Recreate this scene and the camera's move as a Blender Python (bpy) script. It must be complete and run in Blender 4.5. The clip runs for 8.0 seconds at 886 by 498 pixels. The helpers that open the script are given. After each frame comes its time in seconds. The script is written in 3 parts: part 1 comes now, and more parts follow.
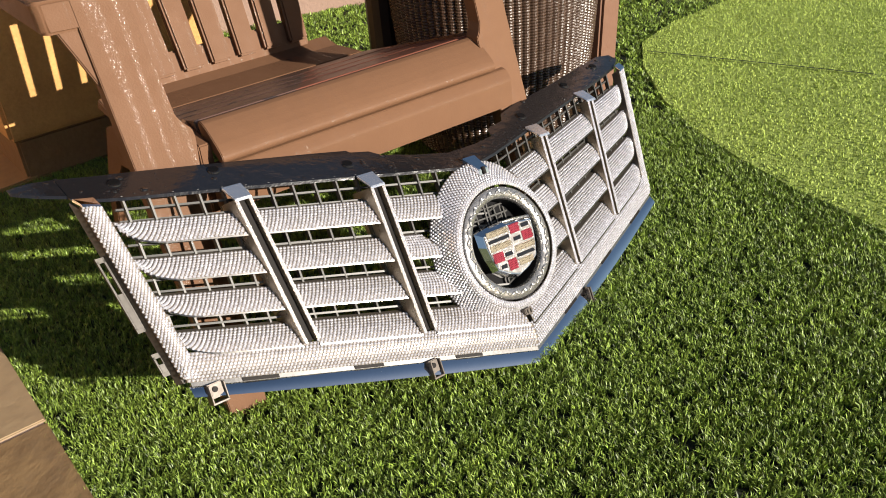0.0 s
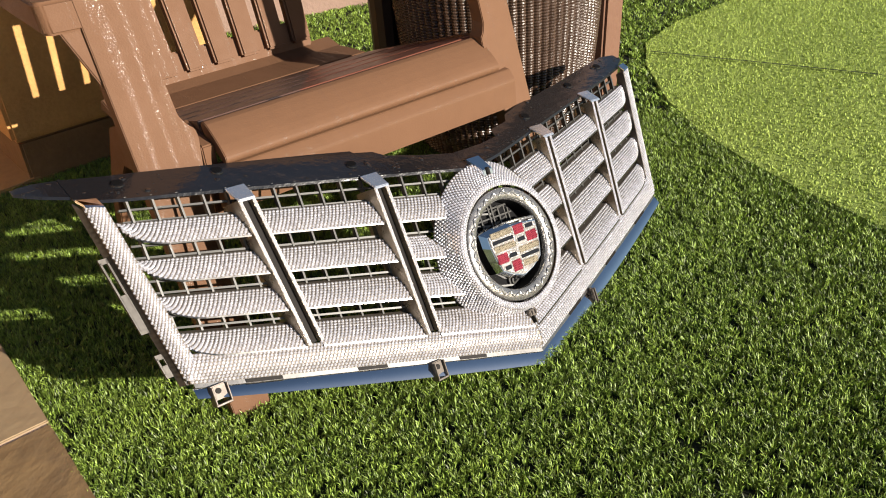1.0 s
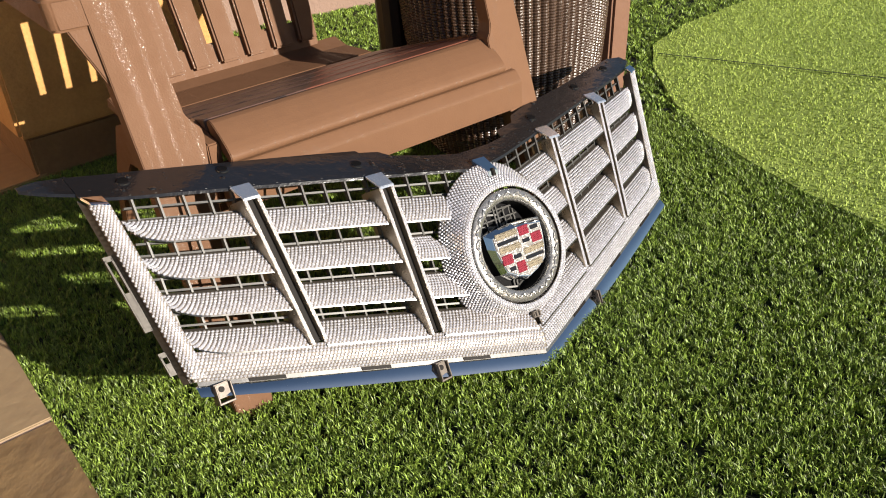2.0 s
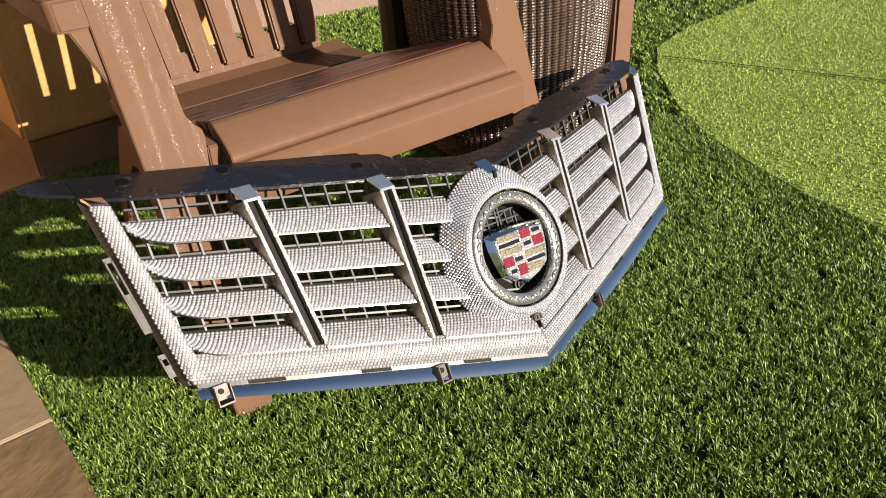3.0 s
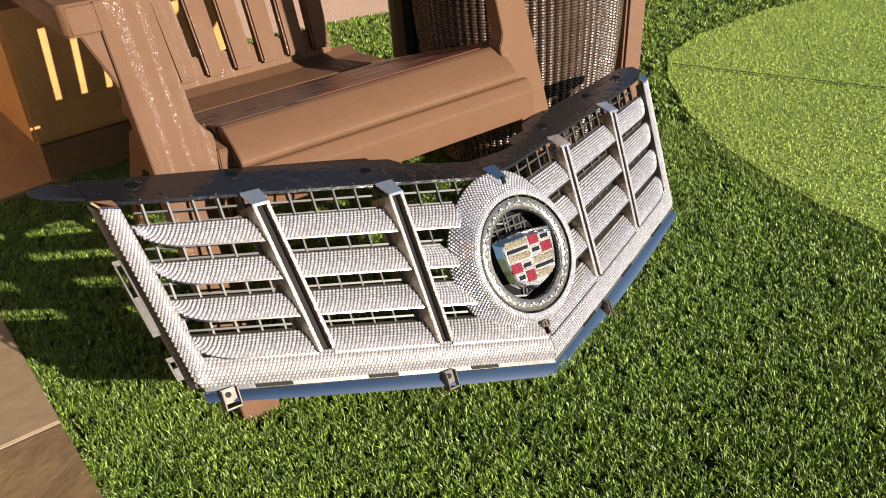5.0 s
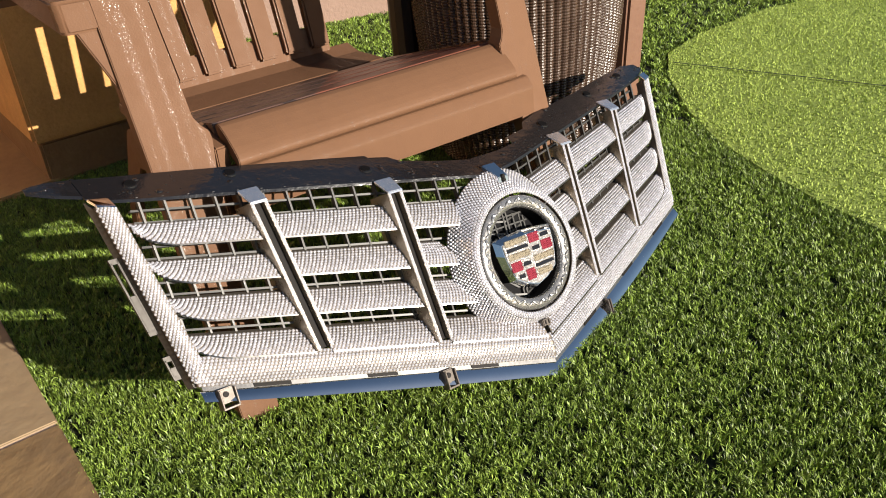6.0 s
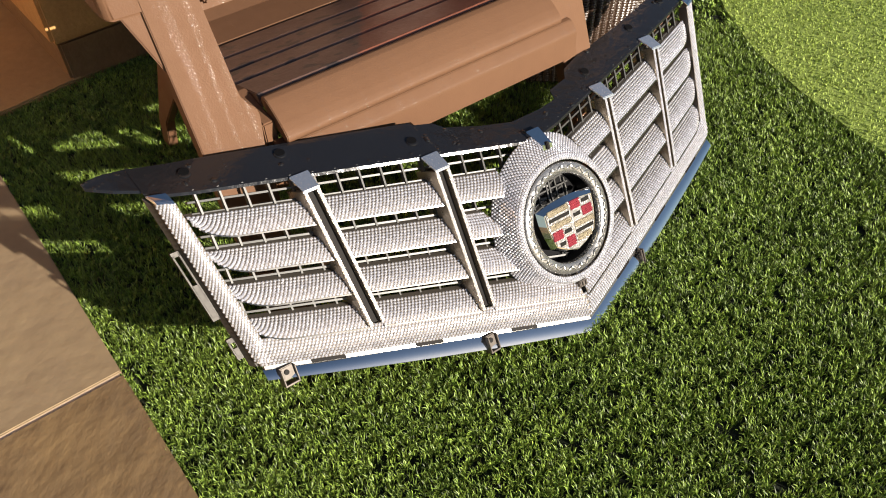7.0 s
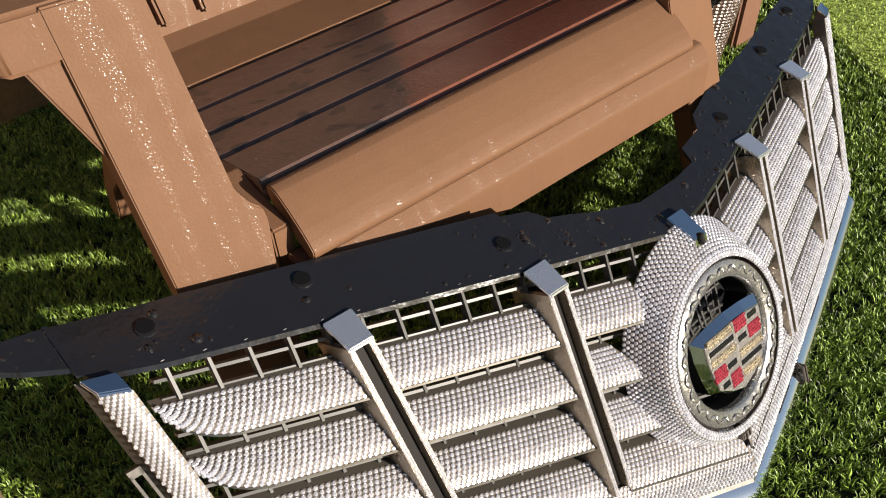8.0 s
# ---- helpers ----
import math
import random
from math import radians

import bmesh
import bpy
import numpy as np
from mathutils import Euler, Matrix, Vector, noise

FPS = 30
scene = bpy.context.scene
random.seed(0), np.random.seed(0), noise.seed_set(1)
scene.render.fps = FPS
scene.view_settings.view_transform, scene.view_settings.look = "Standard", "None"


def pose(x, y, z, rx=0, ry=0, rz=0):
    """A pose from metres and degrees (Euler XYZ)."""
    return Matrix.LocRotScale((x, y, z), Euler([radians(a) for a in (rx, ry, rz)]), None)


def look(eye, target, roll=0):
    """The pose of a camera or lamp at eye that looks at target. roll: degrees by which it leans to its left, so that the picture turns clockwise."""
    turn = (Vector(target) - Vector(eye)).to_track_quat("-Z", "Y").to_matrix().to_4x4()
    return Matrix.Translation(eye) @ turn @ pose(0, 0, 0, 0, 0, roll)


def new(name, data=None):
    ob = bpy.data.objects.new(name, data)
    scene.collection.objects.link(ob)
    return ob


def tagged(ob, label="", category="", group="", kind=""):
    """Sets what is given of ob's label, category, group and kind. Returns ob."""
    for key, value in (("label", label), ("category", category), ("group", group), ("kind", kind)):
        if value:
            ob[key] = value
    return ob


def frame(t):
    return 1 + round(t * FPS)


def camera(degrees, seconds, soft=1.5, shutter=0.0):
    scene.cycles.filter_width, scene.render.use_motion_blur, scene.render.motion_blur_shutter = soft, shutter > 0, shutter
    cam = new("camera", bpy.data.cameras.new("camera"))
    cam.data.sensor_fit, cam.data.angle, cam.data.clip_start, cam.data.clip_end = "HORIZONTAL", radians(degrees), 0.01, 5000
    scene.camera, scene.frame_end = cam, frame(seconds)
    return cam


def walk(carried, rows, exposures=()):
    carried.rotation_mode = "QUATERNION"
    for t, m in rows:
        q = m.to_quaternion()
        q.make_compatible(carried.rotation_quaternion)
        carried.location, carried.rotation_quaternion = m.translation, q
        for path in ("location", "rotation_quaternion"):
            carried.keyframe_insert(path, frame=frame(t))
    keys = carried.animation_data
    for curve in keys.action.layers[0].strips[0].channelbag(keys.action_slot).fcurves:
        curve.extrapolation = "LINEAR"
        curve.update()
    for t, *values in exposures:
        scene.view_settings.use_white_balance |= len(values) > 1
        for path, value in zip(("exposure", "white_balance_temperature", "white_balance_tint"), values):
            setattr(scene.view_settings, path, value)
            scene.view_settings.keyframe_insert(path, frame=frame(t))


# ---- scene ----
cam = camera(54.7, 8.0, soft=1.0)
PATH = [
    (0, (0.044, 0.185, 0.762), (-0.182, 1.895, -0.251), -5.1),
    (0.5, (0.043, 0.189, 0.761), (-0.185, 1.898, -0.253), -5.2),
    (1, (0.041, 0.189, 0.76), (-0.19, 1.899, -0.251), -5.2),
    (1.5, (0.04, 0.189, 0.76), (-0.197, 1.898, -0.25), -5.0),
    (3, (0.047, 0.194, 0.757), (-0.208, 1.905, -0.246), -4.9),
    (3.5, (0.046, 0.194, 0.757), (-0.216, 1.906, -0.244), -4.9),
    (4, (0.046, 0.193, 0.758), (-0.223, 1.906, -0.239), -4.8),
    (4.5, (0.047, 0.193, 0.757), (-0.227, 1.908, -0.234), -4.7),
    (6, (0.049, 0.199, 0.748), (-0.229, 1.917, -0.238), -4.9),
    (6.2, (0.049, 0.212, 0.734), (-0.226, 1.932, -0.249), -4.7),
    (6.5, (0.067, 0.25, 0.796), (-0.207, 1.873, -0.341), -4.7),
    (6.8, (0.039, 0.268, 0.875), (-0.223, 1.781, -0.407), -4.7),
    (7, (-0.015, 0.302, 0.956), (-0.279, 1.748, -0.4), -5.0),
    (7.2, (-0.082, 0.334, 0.978), (-0.311, 1.796, -0.367), -4.8),
    (7.4, (-0.098, 0.396, 0.979), (-0.298, 1.858, -0.371), -4.6),
    (7.5, (-0.114, 0.445, 0.952), (-0.292, 1.904, -0.403), -4.2),
    (7.8, (-0.162, 0.591, 0.86), (-0.329, 2.056, -0.491), -4.9),
    (8, (-0.206, 0.689, 0.784), (-0.374, 2.145, -0.577), -4.3),
]
walk(cam, [(t, look(eye, target, roll)) for t, eye, target, roll in PATH])

# ---- world, sun, exposure ----
SUN_DIR = Vector((0.862, -0.507, 0.32)).normalized()          # towards the sun
SUN_ELEV = math.asin(SUN_DIR.z)
world = bpy.data.worlds.new("sky")
scene.world = world
world.use_nodes = True
wn = world.node_tree.nodes
bg = wn["Background"]
sky = wn.new("ShaderNodeTexSky")
sky.sky_type = "NISHITA"
sky.sun_disc = False
sky.sun_elevation = SUN_ELEV
sky.sun_rotation = math.atan2(SUN_DIR.x, SUN_DIR.y)
sky.altitude = 200
sky.ozone_density = 2.0
world.node_tree.links.new(sky.outputs[0], bg.inputs[0])
bg.inputs[1].default_value = 0.06
sun = new("sun", bpy.data.lights.new("sun", "SUN"))
sun.data.energy = 6.4
sun.data.angle = radians(0.5)
sun.data.color = (1.0, 0.91, 0.79)
sun.matrix_world = Matrix.Translation((2, -1, 3)) @ SUN_DIR.to_track_quat("Z", "Y").to_matrix().to_4x4()
scene.view_settings.exposure = 0.5


# ---- materials ----
def material(name, color, rough=0.5, metal=0.0, color2=None, scale=8.0, amount=0.5, bump=0.0, bump_scale=60.0,
             rough_var=0.0, island=0.0, stretch=(1, 1, 1), spec=0.5, per_object=0.0):
    """Principled surface with noise at two scales in colour, roughness and relief."""
    m = bpy.data.materials.new(name)
    m.use_nodes = True
    nt = m.node_tree
    n, l = nt.nodes, nt.links
    p = n["Principled BSDF"]
    p.inputs["Metallic"].default_value = metal
    p.inputs["Roughness"].default_value = rough
    p.inputs["Specular IOR Level"].default_value = spec
    tc = n.new("ShaderNodeTexCoord")
    mp = n.new("ShaderNodeMapping")
    mp.inputs["Scale"].default_value = stretch
    l.new(tc.outputs["Object"], mp.inputs[0])
    a = n.new("ShaderNodeTexNoise")
    a.inputs["Scale"].default_value = scale
    a.inputs["Detail"].default_value = 6
    l.new(mp.outputs[0], a.inputs["Vector"])
    b = n.new("ShaderNodeTexNoise")
    b.inputs["Scale"].default_value = scale * 9
    b.inputs["Detail"].default_value = 4
    l.new(mp.outputs[0], b.inputs["Vector"])
    add = n.new("ShaderNodeMath")
    add.operation = "MULTIPLY_ADD"
    l.new(b.outputs[0], add.inputs[0])
    add.inputs[1].default_value = 0.4
    mul = n.new("ShaderNodeMath")
    mul.operation = "MULTIPLY"
    l.new(a.outputs[0], mul.inputs[0])
    mul.inputs[1].default_value = 0.6
    l.new(mul.outputs[0], add.inputs[2])
    ramp = n.new("ShaderNodeMapRange")
    ramp.inputs[1].default_value = 0.5 - 0.25
    ramp.inputs[2].default_value = 0.5 + 0.25
    l.new(add.outputs[0], ramp.inputs[0])
    mix = n.new("ShaderNodeMix")
    mix.data_type = "RGBA"
    c2 = color2 or tuple(c * 0.7 for c in color)
    mix.inputs[6].default_value = (*color, 1)
    mix.inputs[7].default_value = (*c2, 1)
    fac = n.new("ShaderNodeMath")
    fac.operation = "MULTIPLY"
    l.new(ramp.outputs[0], fac.inputs[0])
    fac.inputs[1].default_value = amount
    l.new(fac.outputs[0], mix.inputs[0])
    out = mix.outputs[2]
    if island or per_object:
        if island:
            g = n.new("ShaderNodeNewGeometry").outputs["Random Per Island"]
        else:
            g = n.new("ShaderNodeObjectInfo").outputs["Random"]
        k = island or per_object
        mr = n.new("ShaderNodeMapRange")
        mr.inputs[3].default_value = 1 - k
        mr.inputs[4].default_value = 1 + k
        l.new(g, mr.inputs[0])
        vm = n.new("ShaderNodeVectorMath")
        vm.operation = "SCALE"
        l.new(out, vm.inputs[0])
        l.new(mr.outputs[0], vm.inputs["Scale"])
        out = vm.outputs[0]
    l.new(out, p.inputs["Base Color"])
    if rough_var:
        r = n.new("ShaderNodeMapRange")
        r.inputs[3].default_value = max(0.02, rough - rough_var)
        r.inputs[4].default_value = min(1, rough + rough_var)
        l.new(ramp.outputs[0], r.inputs[0])
        l.new(r.outputs[0], p.inputs["Roughness"])
    if bump:
        t = n.new("ShaderNodeTexNoise")
        t.inputs["Scale"].default_value = bump_scale
        t.inputs["Detail"].default_value = 5
        l.new(mp.outputs[0], t.inputs["Vector"])
        bp = n.new("ShaderNodeBump")
        bp.inputs["Strength"].default_value = 1.0
        bp.inputs["Distance"].default_value = bump
        l.new(t.outputs[0], bp.inputs["Height"])
        l.new(bp.outputs[0], p.inputs["Normal"])
    return m


M_CHROME = material("chrome", (0.95, 0.95, 0.95), 0.06, 1.0, (0.7, 0.7, 0.7), 20, 0.4, rough_var=0.04, bump=0.0002, bump_scale=25)
M_FOIL = material("silver_base", (0.17, 0.145, 0.12), 0.5, 0.35, (0.10, 0.085, 0.07), 30, 0.6)
M_FLANK = material("champagne_foil", (0.46, 0.39, 0.3), 0.3, 0.7, (0.28, 0.23, 0.17), 60, 0.8, rough_var=0.1, bump=0.0008, bump_scale=260)
# Darker than chrome: on the return, a reflection of shaded grass as colour.
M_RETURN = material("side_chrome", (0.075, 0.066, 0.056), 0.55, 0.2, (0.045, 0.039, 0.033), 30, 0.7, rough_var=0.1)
M_CLIP = material("clip_metal", (0.12, 0.1, 0.085), 0.45, 0.4, (0.07, 0.058, 0.048), 60, 0.7, rough_var=0.1)
M_LIP = material("lip_chrome", (0.2, 0.19, 0.18), 0.24, 0.9, (0.12, 0.115, 0.11), 60, 0.7, rough_var=0.08)
M_SATIN = material("satin_chrome", (0.27, 0.26, 0.25), 0.28, 0.85, (0.18, 0.175, 0.17), 25, 0.6, rough_var=0.08)
M_CAP = material("brushed_chrome", (0.88, 0.89, 0.93), 0.2, 0.88, (0.74, 0.75, 0.79), 40, 0.5, rough_var=0.08)
M_STONE = material("rhinestone", (0.82, 0.81, 0.86), 0.14, 0.6, (0.7, 0.685, 0.735), 40, 0.6, island=0.16)
# Same clear stones on the fin sides, golden reflection painted into their colour.
M_STONE_WARM = material("rhinestone_warm_reflection", (0.7, 0.62, 0.5), 0.2, 0.6, (0.5, 0.43, 0.33), 40, 0.6, island=0.2)
M_BLACK = material("black_plastic", (0.013, 0.013, 0.015), 0.16, 0.0, (0.009, 0.009, 0.011), 14, 0.8, bump=0.0012, bump_scale=55, rough_var=0.09, spec=0.55)
M_GRID = material("grey_grid", (0.06, 0.058, 0.054), 0.4, 0.1, (0.05, 0.05, 0.05), 30, 0.6)
M_RING = material("worn_chrome", (0.5, 0.485, 0.47), 0.24, 0.8, (0.22, 0.21, 0.2), 90, 0.9, rough_var=0.1, bump=0.0008, bump_scale=150)
M_CREST = material("crest_crystal", (0.36, 0.34, 0.33), 0.25, 0.6, (0.18, 0.17, 0.16), 120, 0.9, bump=0.0008, bump_scale=420)
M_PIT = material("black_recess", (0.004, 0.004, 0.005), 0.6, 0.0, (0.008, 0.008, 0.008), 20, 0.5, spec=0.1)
# Shade inside slots and bolt holes, given as a near-black colour.
M_SLOT = material("opening_shade", (0.014, 0.012, 0.011), 0.6, spec=0.15)
M_RESIN = material("brown_resin", (0.165, 0.086, 0.048), 0.6, 0.0, (0.12, 0.061, 0.034), 5, 0.6, rough_var=0.1, spec=0.12, bump=0.0003, bump_scale=400)


def add_drops(m, lo=0.52, hi=0.62):
    """Fine beads and runs of water: a rippled clear coat that lies in upright streaks."""
    nt = m.node_tree
    n, l = nt.nodes, nt.links
    p = n["Principled BSDF"]
    tc = n.new("ShaderNodeTexCoord")
    mp = n.new("ShaderNodeMapping")
    mp.inputs["Scale"].default_value = (1.0, 0.03, 0.03)
    l.new(tc.outputs["Object"], mp.inputs[0])
    nz = n.new("ShaderNodeTexNoise")
    nz.inputs["Scale"].default_value = 95
    nz.inputs["Detail"].default_value = 2
    l.new(mp.outputs[0], nz.inputs["Vector"])
    mask = n.new("ShaderNodeMapRange")
    mask.inputs[1].default_value = lo
    mask.inputs[2].default_value = hi
    l.new(nz.outputs[0], mask.inputs[0])
    gr = n.new("ShaderNodeTexNoise")
    gr.inputs["Scale"].default_value = 680
    gr.inputs["Detail"].default_value = 0
    l.new(tc.outputs["Object"], gr.inputs["Vector"])
    dots = n.new("ShaderNodeMapRange")
    dots.inputs[1].default_value = 0.55
    dots.inputs[2].default_value = 0.61
    l.new(gr.outputs[0], dots.inputs[0])
    both = n.new("ShaderNodeMath")
    both.operation = "MULTIPLY"
    l.new(mask.outputs[0], both.inputs[0])
    l.new(dots.outputs[0], both.inputs[1])
    l.new(both.outputs[0], p.inputs["Coat Weight"])
    p.inputs["Coat Roughness"].default_value = 0.15
    bp = n.new("ShaderNodeBump")
    bp.inputs["Distance"].default_value = 0.0007
    l.new(gr.outputs[0], bp.inputs["Height"])
    l.new(bp.outputs[0], p.inputs["Coat Normal"])


add_drops(M_RESIN, 0.53, 0.63)
# Redder and brighter than M_RESIN: grazing sun on the slats put into the colour.
M_SEAT = material("wet_sunlit_seat_resin", (0.27, 0.10, 0.06), 0.42, 0.0, (0.2, 0.072, 0.045), 8, 0.7, bump=0.0005, bump_scale=200, rough_var=0.14)
# the wet part of the seat: a dark patch with a ragged edge and drip marks
_nt = M_SEAT.node_tree
_p = _nt.nodes["Principled BSDF"]
_src = _p.inputs["Base Color"].links[0].from_socket
_tc = _nt.nodes.new("ShaderNodeTexCoord")
_sep = _nt.nodes.new("ShaderNodeSeparateXYZ")
_nt.links.new(_tc.outputs["Object"], _sep.inputs[0])
_nz = _nt.nodes.new("ShaderNodeTexNoise")
_nz.inputs["Scale"].default_value = 38
_nz.inputs["Detail"].default_value = 5
_nt.links.new(_tc.outputs["Object"], _nz.inputs["Vector"])
_ma = _nt.nodes.new("ShaderNodeMath")
_ma.operation = "MULTIPLY_ADD"
_nt.links.new(_nz.outputs[0], _ma.inputs[0])
_ma.inputs[1].default_value = 0.05
_sh = _nt.nodes.new("ShaderNodeMath")
_sh.operation = "MULTIPLY_ADD"
_nt.links.new(_sep.outputs[1], _sh.inputs[0])
_sh.inputs[1].default_value = -0.6
_nt.links.new(_sep.outputs[0], _sh.inputs[2])
_nt.links.new(_sh.outputs[0], _ma.inputs[2])
_mr = _nt.nodes.new("ShaderNodeMapRange")
_mr.inputs[1].default_value = 0.136
_mr.inputs[2].default_value = 0.146
_nt.links.new(_ma.outputs[0], _mr.inputs[0])
_mx = _nt.nodes.new("ShaderNodeMix")
_mx.data_type = "RGBA"
_mx.inputs[6].default_value = (0.085, 0.054, 0.045, 1)
_dn = _nt.nodes.new("ShaderNodeTexNoise")
_dn.inputs["Scale"].default_value = 34
_dn.inputs["Detail"].default_value = 1
_nt.links.new(_tc.outputs["Object"], _dn.inputs["Vector"])
_dr = _nt.nodes.new("ShaderNodeMapRange")
_dr.inputs[1].default_value = 0.6
_dr.inputs[2].default_value = 0.66
_nt.links.new(_dn.outputs[0], _dr.inputs[0])
_dm = _nt.nodes.new("ShaderNodeMix")
_dm.data_type = "RGBA"
_dm.inputs[6].default_value = (0.15, 0.088, 0.068, 1)
_dm.inputs[7].default_value = (0.06, 0.044, 0.04, 1)
_nt.links.new(_dr.outputs[0], _dm.inputs[0])
_nt.links.new(_dm.outputs[2], _mx.inputs[6])
_nt.links.new(_mr.outputs[0], _mx.inputs[0])
_nt.links.new(_src, _mx.inputs[7])
_nt.links.new(_mx.outputs[2], _p.inputs["Base Color"])
M_WICKER = material("wicker", (0.045, 0.026, 0.017), 0.25, 0.0, (0.1, 0.06, 0.04), 30, 0.7, bump=0.0006, bump_scale=400, rough_var=0.12)
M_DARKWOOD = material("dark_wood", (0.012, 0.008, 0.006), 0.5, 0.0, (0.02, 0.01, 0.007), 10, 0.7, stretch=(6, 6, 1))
M_POST = material("brown_post", (0.18, 0.09, 0.055), 0.5, 0.0, (0.13, 0.06, 0.035), 8, 0.7, bump=0.0008, bump_scale=80)
M_BLOCK = material("ochre_stone", (0.66, 0.36, 0.12), 0.85, 0.0, (0.38, 0.19, 0.06), 14, 0.9, bump=0.003, bump_scale=70)
M_BASE = material("dark_stone", (0.28, 0.16, 0.07), 0.9, 0.0, (0.16, 0.085, 0.035), 9, 0.8, bump=0.003, bump_scale=50)
M_PAVER = material("flagstone", (0.38, 0.275, 0.155), 0.7, 0.0, (0.25, 0.175, 0.11), 4, 0.9, bump=0.003, bump_scale=22, rough_var=0.15, per_object=0.12)
M_OCHRE = material("ochre_flagstone", (0.5, 0.3, 0.12), 0.75, 0.0, (0.33, 0.19, 0.08), 5, 0.9, bump=0.003, bump_scale=25)
M_SLATE = material("brown_flagstone", (0.28, 0.18, 0.08), 0.65, 0.0, (0.14, 0.09, 0.05), 6, 0.9, bump=0.007, bump_scale=14, rough_var=0.15, stretch=(1.5, 1, 1))
M_JOINT = material("pale_mortar", (0.62, 0.5, 0.4), 0.9, 0.0, (0.45, 0.33, 0.25), 30, 0.6, bump=0.002)
M_WALL = material("tan_stucco", (0.27, 0.18, 0.14), 0.9, 0.0, (0.21, 0.14, 0.105), 6, 0.7, bump=0.003, bump_scale=90)
# For the two added walls out of view; pale ochre to bounce warm light.
M_LIGHT_WALL = material("light_wall_ochre", (0.62, 0.42, 0.23), 0.9, 0.0, (0.5, 0.33, 0.17), 3, 0.7, bump=0.003, bump_scale=80)
# Near-black: on the backing it holds the shade between blades; also the seam.
M_TURF_DARK = material("turf_backing", (0.008, 0.014, 0.004), 0.95, 0.0, (0.014, 0.015, 0.006), 25, 0.8, bump=0.004, bump_scale=80)
M_LAWN = material("lawn_ground", (0.075, 0.11, 0.02), 0.9, 0.0, (0.035, 0.065, 0.012), 5, 0.9, bump=0.01, bump_scale=120)
M_BLADE = material("turf_blade", (0.275, 0.385, 0.058), 0.48, 0.0, (0.046, 0.095, 0.013), 9, 0.8, island=0.75)
M_GREEN = material("putting_turf", (0.33, 0.42, 0.085), 0.75, 0.0, (0.25, 0.33, 0.06), 6, 0.7, bump=0.003, bump_scale=330)
M_GBLADE = material("putting_blade", (0.36, 0.45, 0.09), 0.75, 0.0, (0.27, 0.36, 0.065), 6, 0.8, island=0.25)
M_RED = material("red_crystal", (0.3, 0.04, 0.06), 0.2, 0.3, (0.2, 0.012, 0.025), 200, 0.6, island=0.35)
M_GOLD = material("gold_crystal", (0.42, 0.36, 0.265), 0.22, 0.5, (0.25, 0.2, 0.13), 200, 0.6, island=0.5)
M_ENAMEL = material("black_enamel", (0.01, 0.01, 0.012), 0.15)


# ---- builders ----
def part(name, bm, mat, parent=None, label="", smooth=False):
    """Links a bmesh as one mesh object under a thing or a part."""
    me = bpy.data.meshes.new(name)
    if smooth:
        for f in bm.faces:
            f.smooth = True
    bm.to_mesh(me)
    bm.free()
    me.materials.append(mat)
    ob = new(name, me)
    if parent is not None:
        ob.parent = parent
    if label:
        ob["label"] = label
    return ob


def cpart(name, bm, mat, parent, label=""):
    """A moulded part: shaded smooth over its rounded edges."""
    ob = part(name, bm, mat, parent, label, smooth=True)
    ob.data.set_sharp_from_angle(angle=radians(60))
    ob.modifiers.new("normals", "WEIGHTED_NORMAL").keep_sharp = True
    return ob


def raw(name, verts, faces, mat, parent=None, label="", smooth=False):
    me = bpy.data.meshes.new(name)
    me.from_pydata(verts, [], faces)
    if smooth:
        me.polygons.foreach_set("use_smooth", [True] * len(me.polygons))
    me.update()
    me.materials.append(mat)
    ob = new(name, me)
    if parent is not None:
        ob.parent = parent
    if label:
        ob["label"] = label
    return ob


def thing(name, label, category, m=None, group="", kind=""):
    ob = new(name)
    ob.empty_display_size = 0.05
    if m is not None:
        ob.matrix_world = m
    return tagged(ob, label, category, group, kind)


def box(x0, x1, y0, y1, z0, z1, bevel=0.0, seg=2, m=None):
    bm = bmesh.new()
    bmesh.ops.create_cube(bm, size=1)
    for v in bm.verts:
        v.co = Vector(((x0 + x1) / 2 + v.co.x * (x1 - x0), (y0 + y1) / 2 + v.co.y * (y1 - y0), (z0 + z1) / 2 + v.co.z * (z1 - z0)))
    if bevel:
        bmesh.ops.bevel(bm, geom=bm.edges[:], offset=bevel, segments=seg, affect="EDGES", clamp_overlap=True)
    if m is not None:
        bm.transform(m)
    return bm


def prism(poly, a0, a1, axis="x", bevel=0.0, seg=2):
    """A polygon, given as pairs, drawn out along one axis. axis x: pairs are (y, z); y: (x, z); z: (x, y)."""
    bm = bmesh.new()
    def at(p, a):
        return {"x": (a, p[0], p[1]), "y": (p[0], a, p[1]), "z": (p[0], p[1], a)}[axis]
    lo = [bm.verts.new(at(p, a0)) for p in poly]
    hi = [bm.verts.new(at(p, a1)) for p in poly]
    bm.faces.new(lo)
    bm.faces.new(hi)
    k = len(poly)
    for i in range(k):
        bm.faces.new((lo[i], lo[(i + 1) % k], hi[(i + 1) % k], hi[i]))
    bmesh.ops.recalc_face_normals(bm, faces=bm.faces[:])
    if bevel:
        bmesh.ops.bevel(bm, geom=bm.edges[:], offset=bevel, segments=seg, affect="EDGES", clamp_overlap=True)
    return bm


